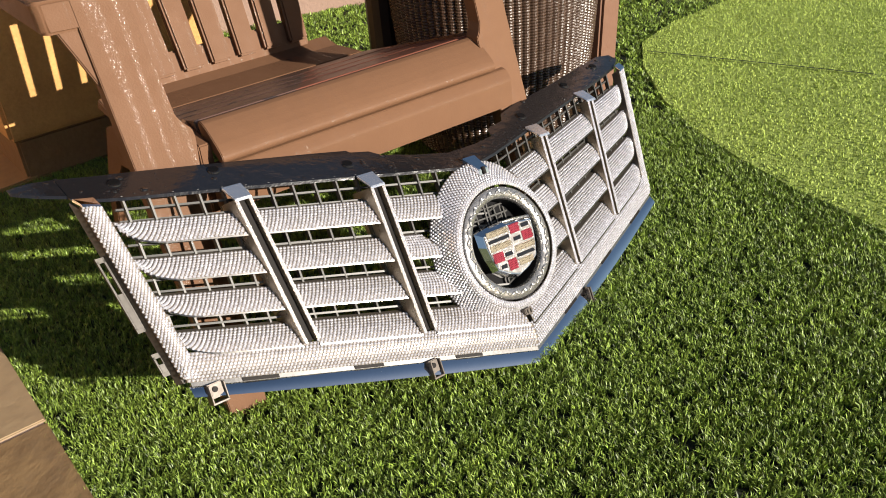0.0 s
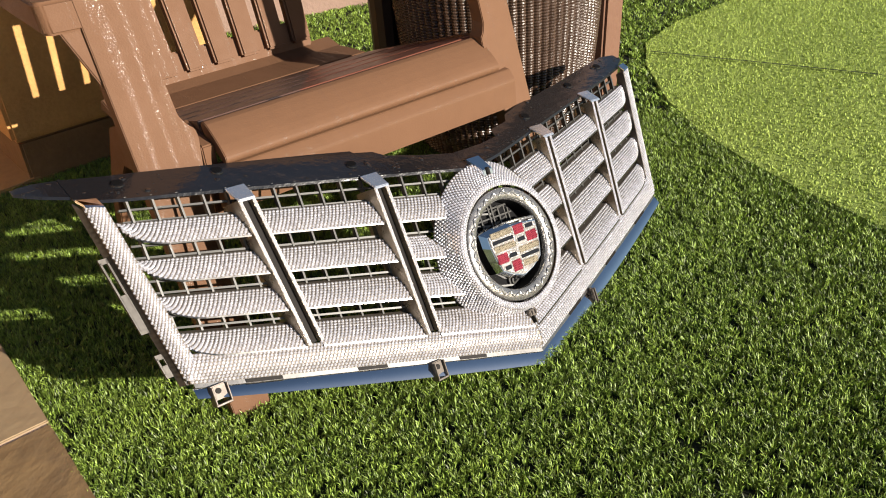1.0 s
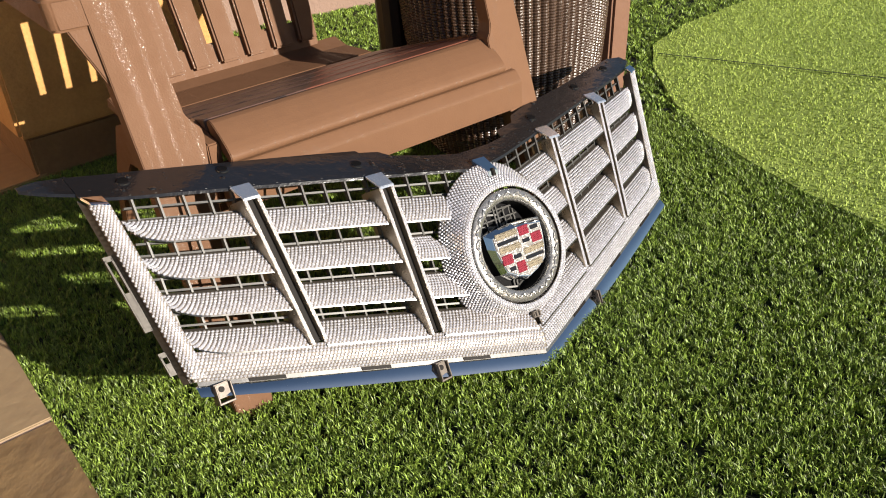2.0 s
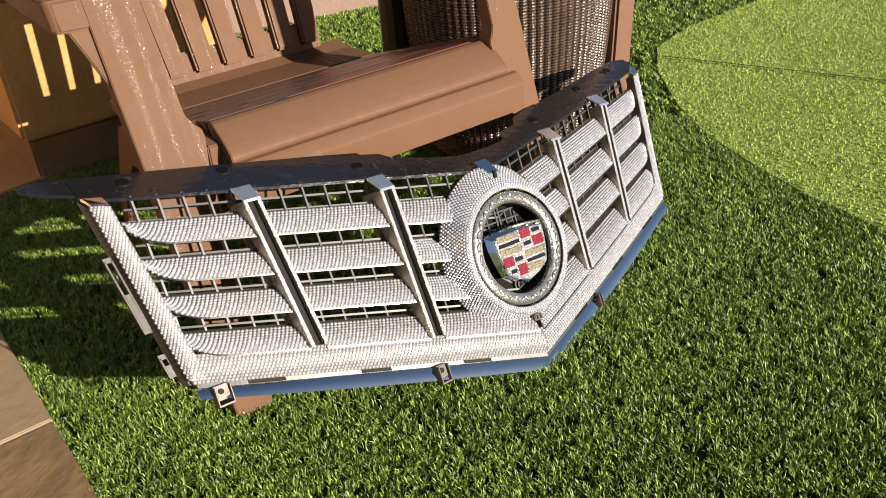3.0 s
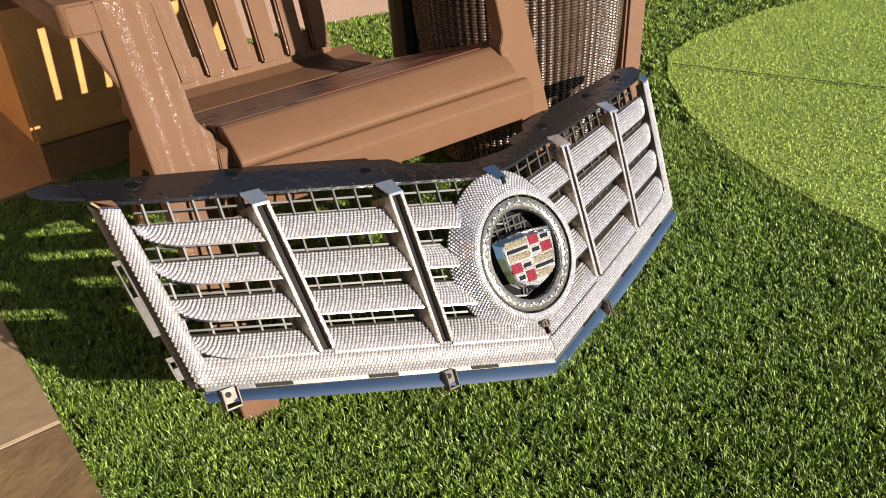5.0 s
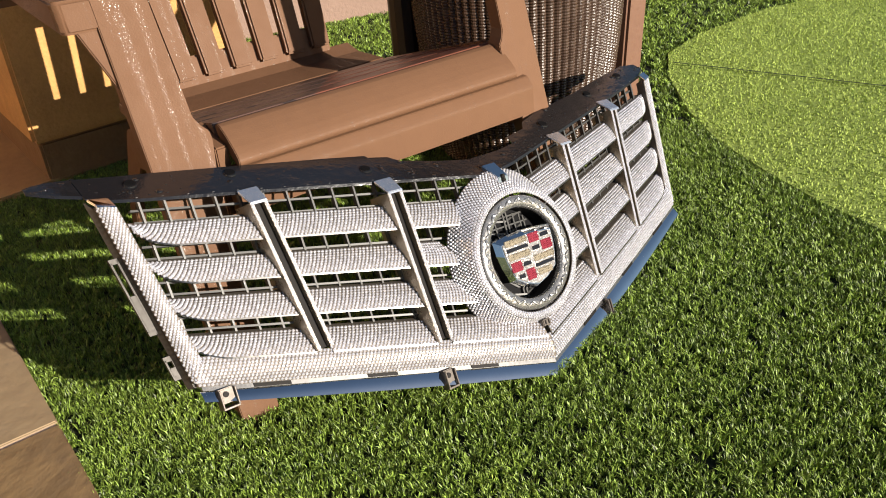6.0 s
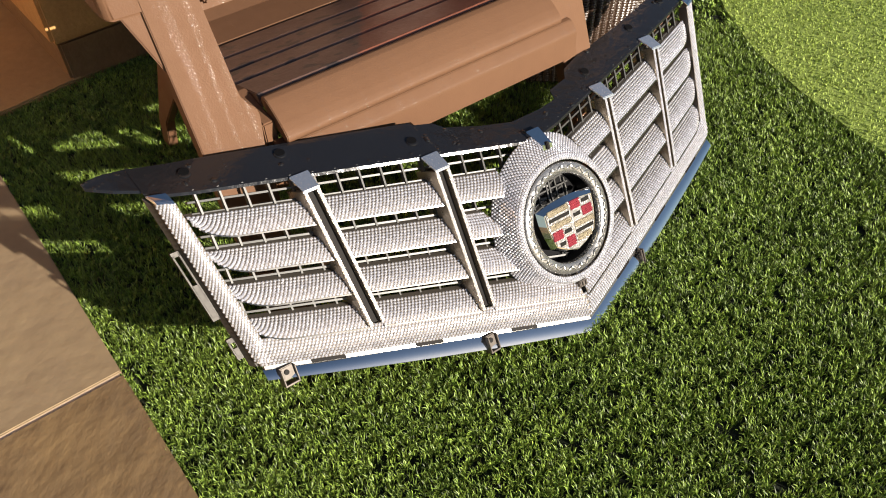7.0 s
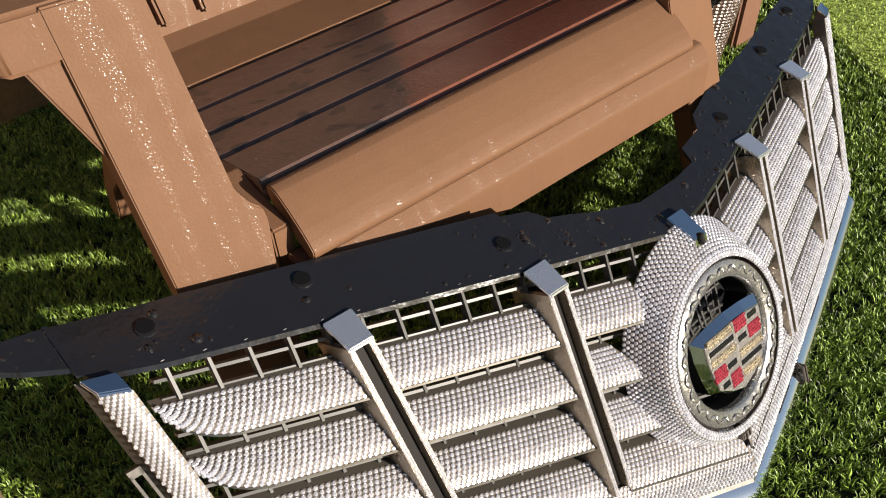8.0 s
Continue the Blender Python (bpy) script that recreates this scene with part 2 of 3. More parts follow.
def sheet(fn, nu, nv, thick, back=None):
    """A curved plate: fn(u, v) gives its front, and it is `thick` deep along `back`."""
    back = Vector(back or (0, 1, 0)) * thick
    vs, fs = [], []
    for k in (0, 1):
        for j in range(nv + 1):
            for i in range(nu + 1):
                vs.append(Vector(fn(i / nu, j / nv)) + back * k)
    w = nu + 1
    off = w * (nv + 1)
    for j in range(nv):
        for i in range(nu):
            a = j * w + i
            fs.append((a, a + 1, a + w + 1, a + w))
            fs.append((off + a, off + a + w, off + a + w + 1, off + a + 1))
    rim = [i for i in range(nu)] + [nu + j * w for j in range(nv)] + [nv * w + nu - i for i in range(nu)] + [(nv - j) * w for j in range(nv)]
    for a, b in zip(rim, rim[1:] + rim[:1]):
        fs.append((b, a, off + a, off + b))
    return [tuple(v) for v in vs], fs


def stones(fn, us, vs_, size, up=0.0, rng=None, flip=1):
    """Faceted stones, glued in staggered rows on the surface fn(u, v)."""
    rng = np.random.default_rng((rng or random.Random(3)).randrange(1 << 30))
    half = 0.5 * (us[1] - us[0]) if len(us) > 2 else 0.0
    uv = [(u + (half if j % 2 else 0.0), v) for j, v in enumerate(vs_) for u in us]
    uv = [q for q in uv if q[0] <= 1]
    p = np.array([fn(u, v) for u, v in uv])
    du = np.array([fn(min(u + 0.01, 1), v) for u, v in uv]) - np.array([fn(max(u - 0.01, 0), v) for u, v in uv])
    dv = np.array([fn(u, min(v + 0.01, 1)) for u, v in uv]) - np.array([fn(u, max(v - 0.01, 0)) for u, v in uv])
    ok = (np.linalg.norm(dv, axis=1) > 1e-5) & (np.linalg.norm(du, axis=1) > 1e-6)
    p, du, dv = p[ok], du[ok], dv[ok]

    def unit(a):
        return a / np.linalg.norm(a, axis=1, keepdims=True)
    k = len(p)
    n = unit(unit(np.cross(du, dv)) * flip + rng.uniform(-0.05, 0.05, (k, 3)))
    f = unit(np.cross(n, du))
    e = np.cross(f, n)
    r = (size * rng.uniform(0.96, 1.03, k))[:, None]
    spin = rng.uniform(-0.08, 0.08, k)
    verts = np.zeros((k, 12, 3))
    for q in range(6):
        t0, t1 = (q + spin)[:, None] * math.pi / 3, (q + 0.5 + spin)[:, None] * math.pi / 3
        verts[:, q] = p + (e * np.cos(t0) + f * np.sin(t0)) * r + n * (up - 0.0002)
        verts[:, 6 + q] = p + (e * np.cos(t1) + f * np.sin(t1)) * r * 0.58 + n * (up + r * 0.4)
    one = []
    for q in range(6):
        q2 = (q + 1) % 6
        one += [(q, q2, 6 + q), (q2, 6 + q2, 6 + q)]
    one.append((6, 7, 8, 9, 10, 11))
    faces = [tuple(12 * i + c for c in face) for i in range(k) for face in one]
    return verts.reshape(-1, 3).tolist(), faces


def grid(n):
    return [(i + 0.5) / n for i in range(n)]


# ---- setting: ground, paving, wall ----
GZ = -0.022


def edge_side(x, y):
    """Positive on the turf, negative on the paving."""
    return ((x + 1.101) * 0.72 + (y - 1.54) * 0.694)


raw("ground", [(-60, -60, GZ), (60, -60, GZ), (60, 60, GZ), (-60, 60, GZ)], [(0, 1, 2, 3)], M_LAWN)
tagged(bpy.data.objects["ground"], "green lawn ground that reaches the distance", "ground", kind="structure")

# Backing sheet whose colour supplies the deep shade in the gaps of the turf.
backing = raw("turf_backing", [(-1.55, 0.55, GZ + 0.003), (2.0, 0.55, GZ + 0.003), (2.0, 3.6, GZ + 0.003), (-1.55, 3.6, GZ + 0.003)], [(0, 1, 2, 3)], M_TURF_DARK)
tagged(backing, "backing sheet under the artificial turf, coloured near-black as shade between blades", "turf backing", kind="structure")

GREEN = [(0.80, 1.15), (0.66, 1.46), (0.594, 1.58), (0.521, 1.69), (0.45, 1.83), (0.385, 1.985), (0.345, 2.17), (0.325, 2.42), (0.345, 2.62),
         (0.455, 2.80), (0.694, 3.05), (1.2, 3.35), (3.2, 3.6), (3.2, 0.2), (1.3, 0.6)]
GREEN = [Vector(p) for p in GREEN]


def in_green(x, y):
    inside = np.zeros(np.shape(x), bool)
    for a, b in zip(GREEN, GREEN[-1:] + GREEN[:-1]):
        if a.y != b.y:
            inside ^= ((a.y > y) != (b.y > y)) & (x < (b.x - a.x) * (y - a.y) / (b.y - a.y) + a.x)
    return inside


green = part("putting_green", prism([(p.x, p.y) for p in GREEN], GZ - 0.01, GZ + 0.012, "z"), M_GREEN)
tagged(green, "short light green artificial putting turf", "putting green", kind="structure")


def blades(name, tufts, each, area, height, width, lean, spread, keep, mat, seed, zbase):
    """Blades that fan out from small tufts."""
    rng = np.random.default_rng(seed)
    tx, ty = rng.uniform(area[0], area[1], tufts), rng.uniform(area[2], area[3], tufts)
    tall = rng.uniform(0.8, 1.15, tufts)
    x, y, tall = np.repeat(tx, each), np.repeat(ty, each), np.repeat(tall, each)
    out = rng.uniform(0, 2 * np.pi, len(x))
    far = spread * np.sqrt(rng.uniform(0, 1, len(x)))
    x, y = x + far * np.cos(out), y + far * np.sin(out)
    ok = keep(x, y)
    x, y, tall, out, far = x[ok], y[ok], tall[ok], out[ok], far[ok]
    k = len(x)
    h = height * tall * rng.uniform(0.65, 1.12, k)
    w = width * rng.uniform(0.7, 1.2, k)
    la = out + rng.normal(0, 0.7, k)
    ang = la + np.pi / 2 + rng.normal(0, 0.6, k)
    ln = h * lean * (0.25 + 0.75 * far / spread) * rng.uniform(0.4, 1.4, k)
    c, s = np.cos(ang) * w / 2, np.sin(ang) * w / 2
    lx, ly = np.cos(la) * ln, np.sin(la) * ln
    V = np.zeros((k, 5, 3))
    V[:, 0] = np.stack([x - c, y - s, np.full(k, zbase)], 1)
    V[:, 1] = np.stack([x + c, y + s, np.full(k, zbase)], 1)
    V[:, 2] = np.stack([x + c * 0.9 + lx * 0.35, y + s * 0.9 + ly * 0.35, zbase + h * 0.6], 1)
    V[:, 3] = np.stack([x - c * 0.9 + lx * 0.35, y - s * 0.9 + ly * 0.35, zbase + h * 0.6], 1)
    V[:, 4] = np.stack([x + lx, y + ly, zbase + h * (1 - 0.25 * lean)], 1)
    base = np.arange(k)[:, None] * 5
    quads = base + np.array([[0, 1, 2, 3]])
    tris = base + np.array([[3, 2, 4]])
    me = bpy.data.meshes.new(name)
    me.vertices.add(k * 5)
    me.vertices.foreach_set("co", V.reshape(-1))
    loops = np.concatenate([np.concatenate([quads, tris], 1).reshape(-1)])
    me.loops.add(k * 7)
    me.loops.foreach_set("vertex_index", loops.astype(np.int32))
    me.polygons.add(k * 2)
    st = (np.arange(k)[:, None] * 7 + np.array([[0, 4]])).reshape(-1)
    me.polygons.foreach_set("loop_start", st.astype(np.int32))
    me.update(calc_edges=True)
    me.validate()
    me.materials.append(mat)
    return new(name, me)


def on_turf(x, y):
    return (edge_side(x, y) > -0.034) & ~in_green(x, y) & (((x + 1.081) * -0.78 + (y - 1.839) * 0.628 < 0.01) | (y > 2.3))


tagged(blades("turf", 90000, 9, (-1.25, 1.15, 0.62, 2.1), 0.0138, 0.0016, 0.6, 0.0040, on_turf, M_BLADE, 1, GZ + 0.004),
       "long dark green artificial turf blades", "turf", kind="stuff")
tagged(blades("far_turf", 20000, 9, (-1.5, 1.2, 2.1, 3.5), 0.020, 0.0032, 0.75, 0.006, on_turf, M_BLADE, 2, GZ),
       "long green artificial turf blades further off", "turf", kind="stuff")
tagged(blades("putting_turf", 130000, 1, (0.3, 1.9, 1.2, 3.4), 0.0052, 0.0022, 0.5, 0.003, in_green, M_GBLADE, 3, GZ + 0.012),
       "short light green putting turf blades", "turf", kind="stuff")
seam = raw("turf_seam", [(0.345, 2.517, GZ + 0.0185), (0.86, 2.257, GZ + 0.0185), (0.862, 2.262, GZ + 0.0185), (0.347, 2.522, GZ + 0.0185)], [(0, 1, 2, 3)], M_TURF_DARK)
tagged(seam, "dark seam between strips of putting turf", "seam", kind="structure")

# flagstone paving, beside the turf
PE = Vector((-0.645, 1.035))
ALONG = Vector((0.694, -0.72))
ACROSS = Vector((-0.72, -0.694))


def pav(a, c, z=0.0):
    p = PE + ALONG * a + ACROSS * c
    return (p.x, p.y, z)


paving = new("paving")
tagged(paving, "tan and brown flagstone paving with pale mortar joints", "paving", kind="structure")


def slab(corners, top, mat, label=""):
    bm = bmesh.new()
    lo = [bm.verts.new(pav(a, c, GZ - 0.03)) for a, c in corners]
    hi = [bm.verts.new(pav(a, c, top)) for a, c in corners]
    bm.faces.new(hi)
    bm.faces.new(lo)
    k = len(corners)
    for i in range(k):
        bm.faces.new((lo[i], lo[(i + 1) % k], hi[(i + 1) % k], hi[i]))
    bmesh.ops.recalc_face_normals(bm, faces=bm.faces[:])
    bmesh.ops.bevel(bm, geom=[e for e in bm.edges if e.verts[0].co.z > GZ and e.verts[1].co.z > GZ], offset=0.0018, segments=2, affect="EDGES")
    return part("flagstone", bm, mat, paving, label)


slab([(-0.95, 0), (-0.004, 0), (0.0, 0.6), (-0.9, 0.8)], -0.004, M_PAVER)
slab([(0.0025, 0), (0.9, 0), (0.9, 0.55), (0.6, 1.2), (0.0045, 1.0)], -0.0055, M_SLATE, "rough brown flagstone")
slab([(-2.4, 0), (-0.962, 0), (-0.912, 0.8), (-2.4, 0.9)], -0.005, M_PAVER)
slab([(-2.4, 0.912), (-0.912, 0.815), (0.0, 0.61), (0.0, 1.6), (-2.4, 1.8)], -0.005, M_PAVER)
part("mortar_bed", prism([pav(a, c)[:2] for a, c in ((-3, 0.004), (1.4, 0.004), (1.4, 3), (-3, 3))], GZ - 0.02, -0.0075, "z"), M_JOINT, paving)

far_slab = prism([(-1.0, 1.94), (-1.35, 1.506), (-2.6, 2.4), (-1.9, 3.2)], GZ - 0.02, -0.004, "z", 0.004)
part("flagstone", far_slab, M_OCHRE, paving, "ochre flagstone beside the pier")

wall = part("wall_north", box(-3.2, 0.6, 0, 0.2, GZ, 1.4, 0.004, m=pose(-0.62, 3.2, 0, 0, 0, 33)), M_WALL)
tagged(wall, "tan stucco garden wall behind the turf", "wall", kind="structure")

# Added, out of view: throws warm sunlight back at the pier and paving.
west = part("bounce_wall_west", box(-0.2, 0, -5.5, 1.3, GZ, 2.4, 0.004, m=pose(-3.3, 0.1, 0)), M_LIGHT_WALL)
tagged(west, "added unseen ochre wall that bounces warm light onto the pier", "wall", kind="structure")

# Added, out of view: cuts sky light so the shaded turf stays dark.
south = part("sky_block_south", box(-3.3, -0.9, -2.5, -2.3, GZ, 2.4, 0.004), M_LIGHT_WALL)
tagged(south, "added unseen ochre wall that blocks part of the sky light", "wall", kind="structure")

# ochre stone pier on a darker base
pier = thing("stone_pier", "ochre stone pier with a dark recessed base on the paving", "pier", pose(-1.095, 1.815, 0, 0, 0, 45))
part("shaft", box(0, 0.5, 0, 0.6, 0.085, 0.62, 0.008), M_BLOCK, pier)
part("base", box(0.012, 0.49, 0.012, 0.59, GZ, 0.084, 0.006), M_BASE, pier, "darker brown stone base")

# ---- the grille ----
GX, GY, GZ_AX = Vector((0.6796, 0.7245, -0.1153)), Vector((-0.6802, 0.5634, -0.4689)), Vector((-0.2747, 0.3971, 0.8757))
gm = Matrix((GX, GY, GZ_AX)).transposed().to_4x4()
gm.translation = (0.0407, 1.1801, -0.0157)
grille = thing("car_grille", "chrome car grille covered in clear rhinestones, leaning on a chair", "car grille", gm)


def yf(a):
    return 0.185 * a + 0.07 * a * a


def zlo(a):
    return 0.057 + 0.283 * a


def zhi(a):
    return 0.29 + 0.2 * a


def zu(a, u):
    return zlo(a) * (1 - u) + zhi(a) * u


def face_at(s, a, u, dy=0.0):
    return (s * a, yf(a) + dy, zu(a, u))


PITCH = 0.0048
MESH_U = 0.862


def strewn(name, fn, parent, lu, lv, flip, label="", pitch=PITCH, mat=None):
    us, vs_ = grid(max(1, round(lu / pitch))), grid(max(1, round(lv / (pitch * 0.88))))
    v, f = stones(fn, us, vs_, pitch * 0.465, 0.0003, random.Random(len(name) + int(lu * 1000)), flip)
    ob = raw(name, v, f, mat or M_STONE, parent, label)
    ob["kind"] = "stuff"
    return ob


def hexa(lo, hi):
    """A block between two quads whose corners answer one another."""
    vs = [tuple(p) for p in lo] + [tuple(p) for p in hi]
    bm = bmesh.new()
    bv = [bm.verts.new(p) for p in vs]
    for q in ((3, 2, 1, 0), (4, 5, 6, 7), (0, 1, 5, 4), (1, 2, 6, 5), (2, 3, 7, 6), (3, 0, 4, 7)):
        bm.faces.new([bv[i] for i in q])
    bmesh.ops.recalc_face_normals(bm, faces=bm.faces[:])
    bmesh.ops.bevel(bm, geom=bm.edges[:], offset=0.0008, segments=2, affect="EDGES", clamp_overlap=True)
    return bm


def louvre(s, a0, a1, row, outer, cut=0.0):
    """One studded blade between two fins. cut: how much sooner its upper edge ends beside the emblem."""
    top = MESH_U - 0.243 * row
    h = 0.154

    def fn(u, v):
        a = a0 + cut * (1 - v) + (a1 - a0 - cut * (1 - v)) * u
        k = 1.0
        if outer:
            e = min(1.0, (1 - u) / 0.34)
            k = 0.05 + 0.95 * math.sqrt(1 - (1 - e) ** 2)
        w = top - h * k * v
        return (s * a, yf(a) + 0.011 - 0.018 * k * v - 0.0035 * math.sin(math.pi * v), zu(a, w))
    v, f = sheet(fn, 16, 4, 0.010, (0, 0.93, 0.36))
    if s < 0:
        f = [tuple(reversed(q)) for q in f]
    ob = raw("louvre", v, f, M_FOIL, grille)
    strewn("crystal_layer", fn, ob, a1 - a0, 0.037, -s)
    # bright lip along the lower edge
    v, f = sheet(lambda u, w: tuple(Vector(fn(u, 1.0)) + Vector((0, -0.0012, 0.0004 - 0.0020 * w))), 16, 1, 0.006)
    raw("lip", v, f, M_LIP, ob)


for s in (-1, 1):
    for row in range(4):
        w = MESH_U - 0.243 * row - 0.08
        f1, f2 = 0.310 + 0.028 * w, 0.155 + 0.0096 * w
        fh = 0.0105 if s < 0 else 0.0078      # half a fin
        louvre(s, f1 + fh, 0.462 + 0.0165 * (1 - row / 3), row, True)
        louvre(s, f2 + fh, f1 - fh, row, False)
        louvre(s, (0.074, 0.096, 0.086, 0.004)[row], f2 - fh, row, False, (0.0, 0.016, 0.012, 0.0)[row])

    # lower band
    def band(u, v, s=s):
        a = 0.464 * u
        return (s * a, yf(a) - 0.003 - 0.004 * math.sin(math.pi * v), 0.0185 + 0.2845 * a + 0.0375 * v)
    v, f = sheet(band, 24, 3, 0.012)
    ob = raw("lower_band", v, f, M_FOIL, grille)
    strewn("crystal_layer", band, ob, 0.485, 0.0375, s)

    # side frame
    def side(u, v, s=s):
        a = 0.467 + 0.043 * v - 0.022 * (1 - u)
        return (s * a, yf(a) - 0.003 - 0.003 * math.sin(math.pi * u), 0.156 + 0.232 * v - (1 - u) * 0.006)
    v, f = sheet(side, 5, 12, 0.018)
    ob = raw("side_frame", v, f, M_FOIL, grille)
    strewn("crystal_layer", side, ob, 0.022, 0.238, s, pitch=0.0039)
    yo, yi = yf(0.510), yf(0.488)
    cap = hexa([(s * 0.489, yi - 0.006, 0.3805), (s * 0.5095, yo - 0.006, 0.3865), (s * 0.5145, yo + 0.007, 0.3965), (s * 0.491, yi + 0.007, 0.392)],
               [(s * 0.489, yi - 0.005, 0.3840), (s * 0.5095, yo - 0.005, 0.3900), (s * 0.5145, yo + 0.007, 0.4005), (s * 0.491, yi + 0.007, 0.396)])
    part("end_cap", cap, M_CHROME, ob, "bare chrome cap")
    # chrome return behind the side frame, its dark reflection painted as colour, with slotted clip tabs
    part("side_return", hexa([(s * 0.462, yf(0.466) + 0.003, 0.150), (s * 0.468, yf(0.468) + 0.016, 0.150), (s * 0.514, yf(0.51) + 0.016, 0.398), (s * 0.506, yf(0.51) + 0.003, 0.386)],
                             [(s * 0.466, yf(0.466) + 0.003, 0.150), (s * 0.471, yf(0.468) + 0.016, 0.150), (s * 0.517, yf(0.51) + 0.016, 0.398), (s * 0.5095, yf(0.51) + 0.003, 0.386)]), M_RETURN, grille, "chrome side return, dark reflection put into its colour")
    for z0, z1 in ((0.225, 0.325), (0.165, 0.196)):
        def edge(z):
            return 0.4695 + 0.045 * (z - 0.156) / 0.232
        y0 = yf(0.49) + 0.010
        tab = bmesh.new()
        w, t = 0.0105, 0.0022
        # a loop of four bars, open in the middle
        for (za, zb), (oa, ob_) in (((z0, z1), (0.0, t)), ((z0 + 0.006, z1 - 0.004), (w - t, w)), ((z0, z0 + 0.0055), (0.0, w)), ((z1 - 0.0065, z1), (0.0, w)), ((z0 + 0.005, z0 + 0.52 * (z1 - z0)), (0.0015, w - 0.0015))):
            piece = box(-1, 1, y0, y0 + 0.005, za, zb)
            for vert in piece.verts:
                z = vert.co.z
                vert.co.x = s * (edge(z) + (oa if vert.co.x < 0 else ob_))
            tmp = bpy.data.meshes.new("tmp")
            piece.to_mesh(tmp)
            piece.free()
            tab.from_mesh(tmp)
            bpy.data.meshes.remove(tmp)
        bmesh.ops.recalc_face_normals(tab, faces=tab.faces[:])
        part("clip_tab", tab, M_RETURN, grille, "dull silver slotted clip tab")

    # polished strip under the band
    def strip(u, v, s=s):
        a = 0.463 * u
        z0, z1 = -0.0055 + 0.27 * a + 0.055 * a * a, 0.0125 + 0.2845 * a
        return (s * a, yf(a) - 0.0072 * (1 - v) - 0.001 - 0.0009 * math.sin(math.pi * v), z0 + (z1 - z0) * v)
    v, f = sheet(strip, 24, 6, 0.014)
    cs = raw("chrome_strip", v, f, M_CHROME, grille, "polished blue-reflecting chrome strip", smooth=True)
    cs.data.set_sharp_from_angle(angle=radians(40))

    def ledge(u, v, s=s):
        a = 0.46 * u
        return (s * a, yf(a) - 0.0022 + 0.001 * v, 0.0130 + 0.2845 * a + 0.006 * v)
    v, f = sheet(ledge, 24, 1, 0.006)
    lg = raw("ledge", v, f, M_SATIN, grille, "thin silver ledge with dark slots")
    # slots: near-black plates on the ledge, coloured as the shade within
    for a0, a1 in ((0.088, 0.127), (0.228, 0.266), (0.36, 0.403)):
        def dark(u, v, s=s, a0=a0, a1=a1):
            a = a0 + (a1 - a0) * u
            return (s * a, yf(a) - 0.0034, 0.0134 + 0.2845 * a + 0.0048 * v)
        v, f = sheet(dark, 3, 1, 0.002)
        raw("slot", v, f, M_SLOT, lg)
    # folded mounting clips: a plate with two cheeks, a foot and a bolt hole
    for a, w in ((0.437, 0.011), (0.164, 0.009)) if s < 0 else ((0.157, 0.0035),):
        yc, zc = yf(a), 0.003 + 0.2845 * a
        clip = box(s * a - w, s * a + w, yc - 0.0085, yc + 0.004, zc - 0.006, zc + 0.0125, 0.0012)
        for x0, x1, yy, za, zb in ((-w, -w + 0.0022, 0.0135, -0.011, 0.0115), (w - 0.0022, w, 0.0135, -0.011, 0.0115), (-w, w, 0.0125, -0.0135, -0.0105)):
            piece = box(s * a + x0, s * a + x1, yc - yy, yc + 0.002, zc + za, zc + zb, 0.0006, 1)
            tmp = bpy.data.meshes.new("tmp")
            piece.to_mesh(tmp)
            piece.free()
            clip.from_mesh(tmp)
            bpy.data.meshes.remove(tmp)
        c = part("mounting_clip", clip, M_CLIP, grille, "silver folded mounting clip")
        hole = bmesh.new()
        bmesh.ops.create_cone(hole, cap_ends=True, segments=14, radius1=0.0036, radius2=0.0036, depth=0.003, matrix=pose(s * a - 0.002, yc - 0.0086, zc + 0.005, 90))
        part("bolt_hole", hole, M_SLOT, c)

    # two upright fins: twin studded rails, the shade in the slot between them a near-black sheet
    for a_t, a_b in ((0.336, 0.310), (0.164, 0.155)):
        def fin_x(v):
            return a_b + (a_t - a_b) * v
        fin = new("fin")
        fin.parent = grille
        for o in (-0.0093, 0.0093) if s < 0 else (-0.0052, 0.0052):
            def rail(u, v, o=o, s=s):
                a = fin_x(v) + o + (u - 0.5) * 0.005
                return (s * a, yf(fin_x(v)) - 0.011, zu(fin_x(v), v * 0.935))
            v, f = sheet(rail, 1, 10, 0.046)
            r = raw("rail", v, f, M_FLANK, fin)
            strewn("crystal_layer", rail, r, 0.005, 0.25, s, pitch=0.0027)

            # side stones: tinted for the warm reflection they pick up
            def flank(u, v, o=o, s=s):
                a = fin_x(v) + o + (0.0025 if o > 0 else -0.0025)
                return (s * a, yf(fin_x(v)) - 0.010 + 0.034 * u, zu(fin_x(v), v * 0.935))
            strewn("crystal_layer", flank, r, 0.034, 0.24, -s if o > 0 else s, pitch=0.0048, mat=M_STONE_WARM)

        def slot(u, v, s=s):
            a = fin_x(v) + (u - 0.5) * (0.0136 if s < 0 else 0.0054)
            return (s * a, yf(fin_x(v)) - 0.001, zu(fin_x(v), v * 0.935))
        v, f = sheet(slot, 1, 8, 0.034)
        raw("slot", v, f, M_SLOT, fin, "near-black sheet for the shade in the slot")
        zt, yt = zhi(a_t), yf(a_t)
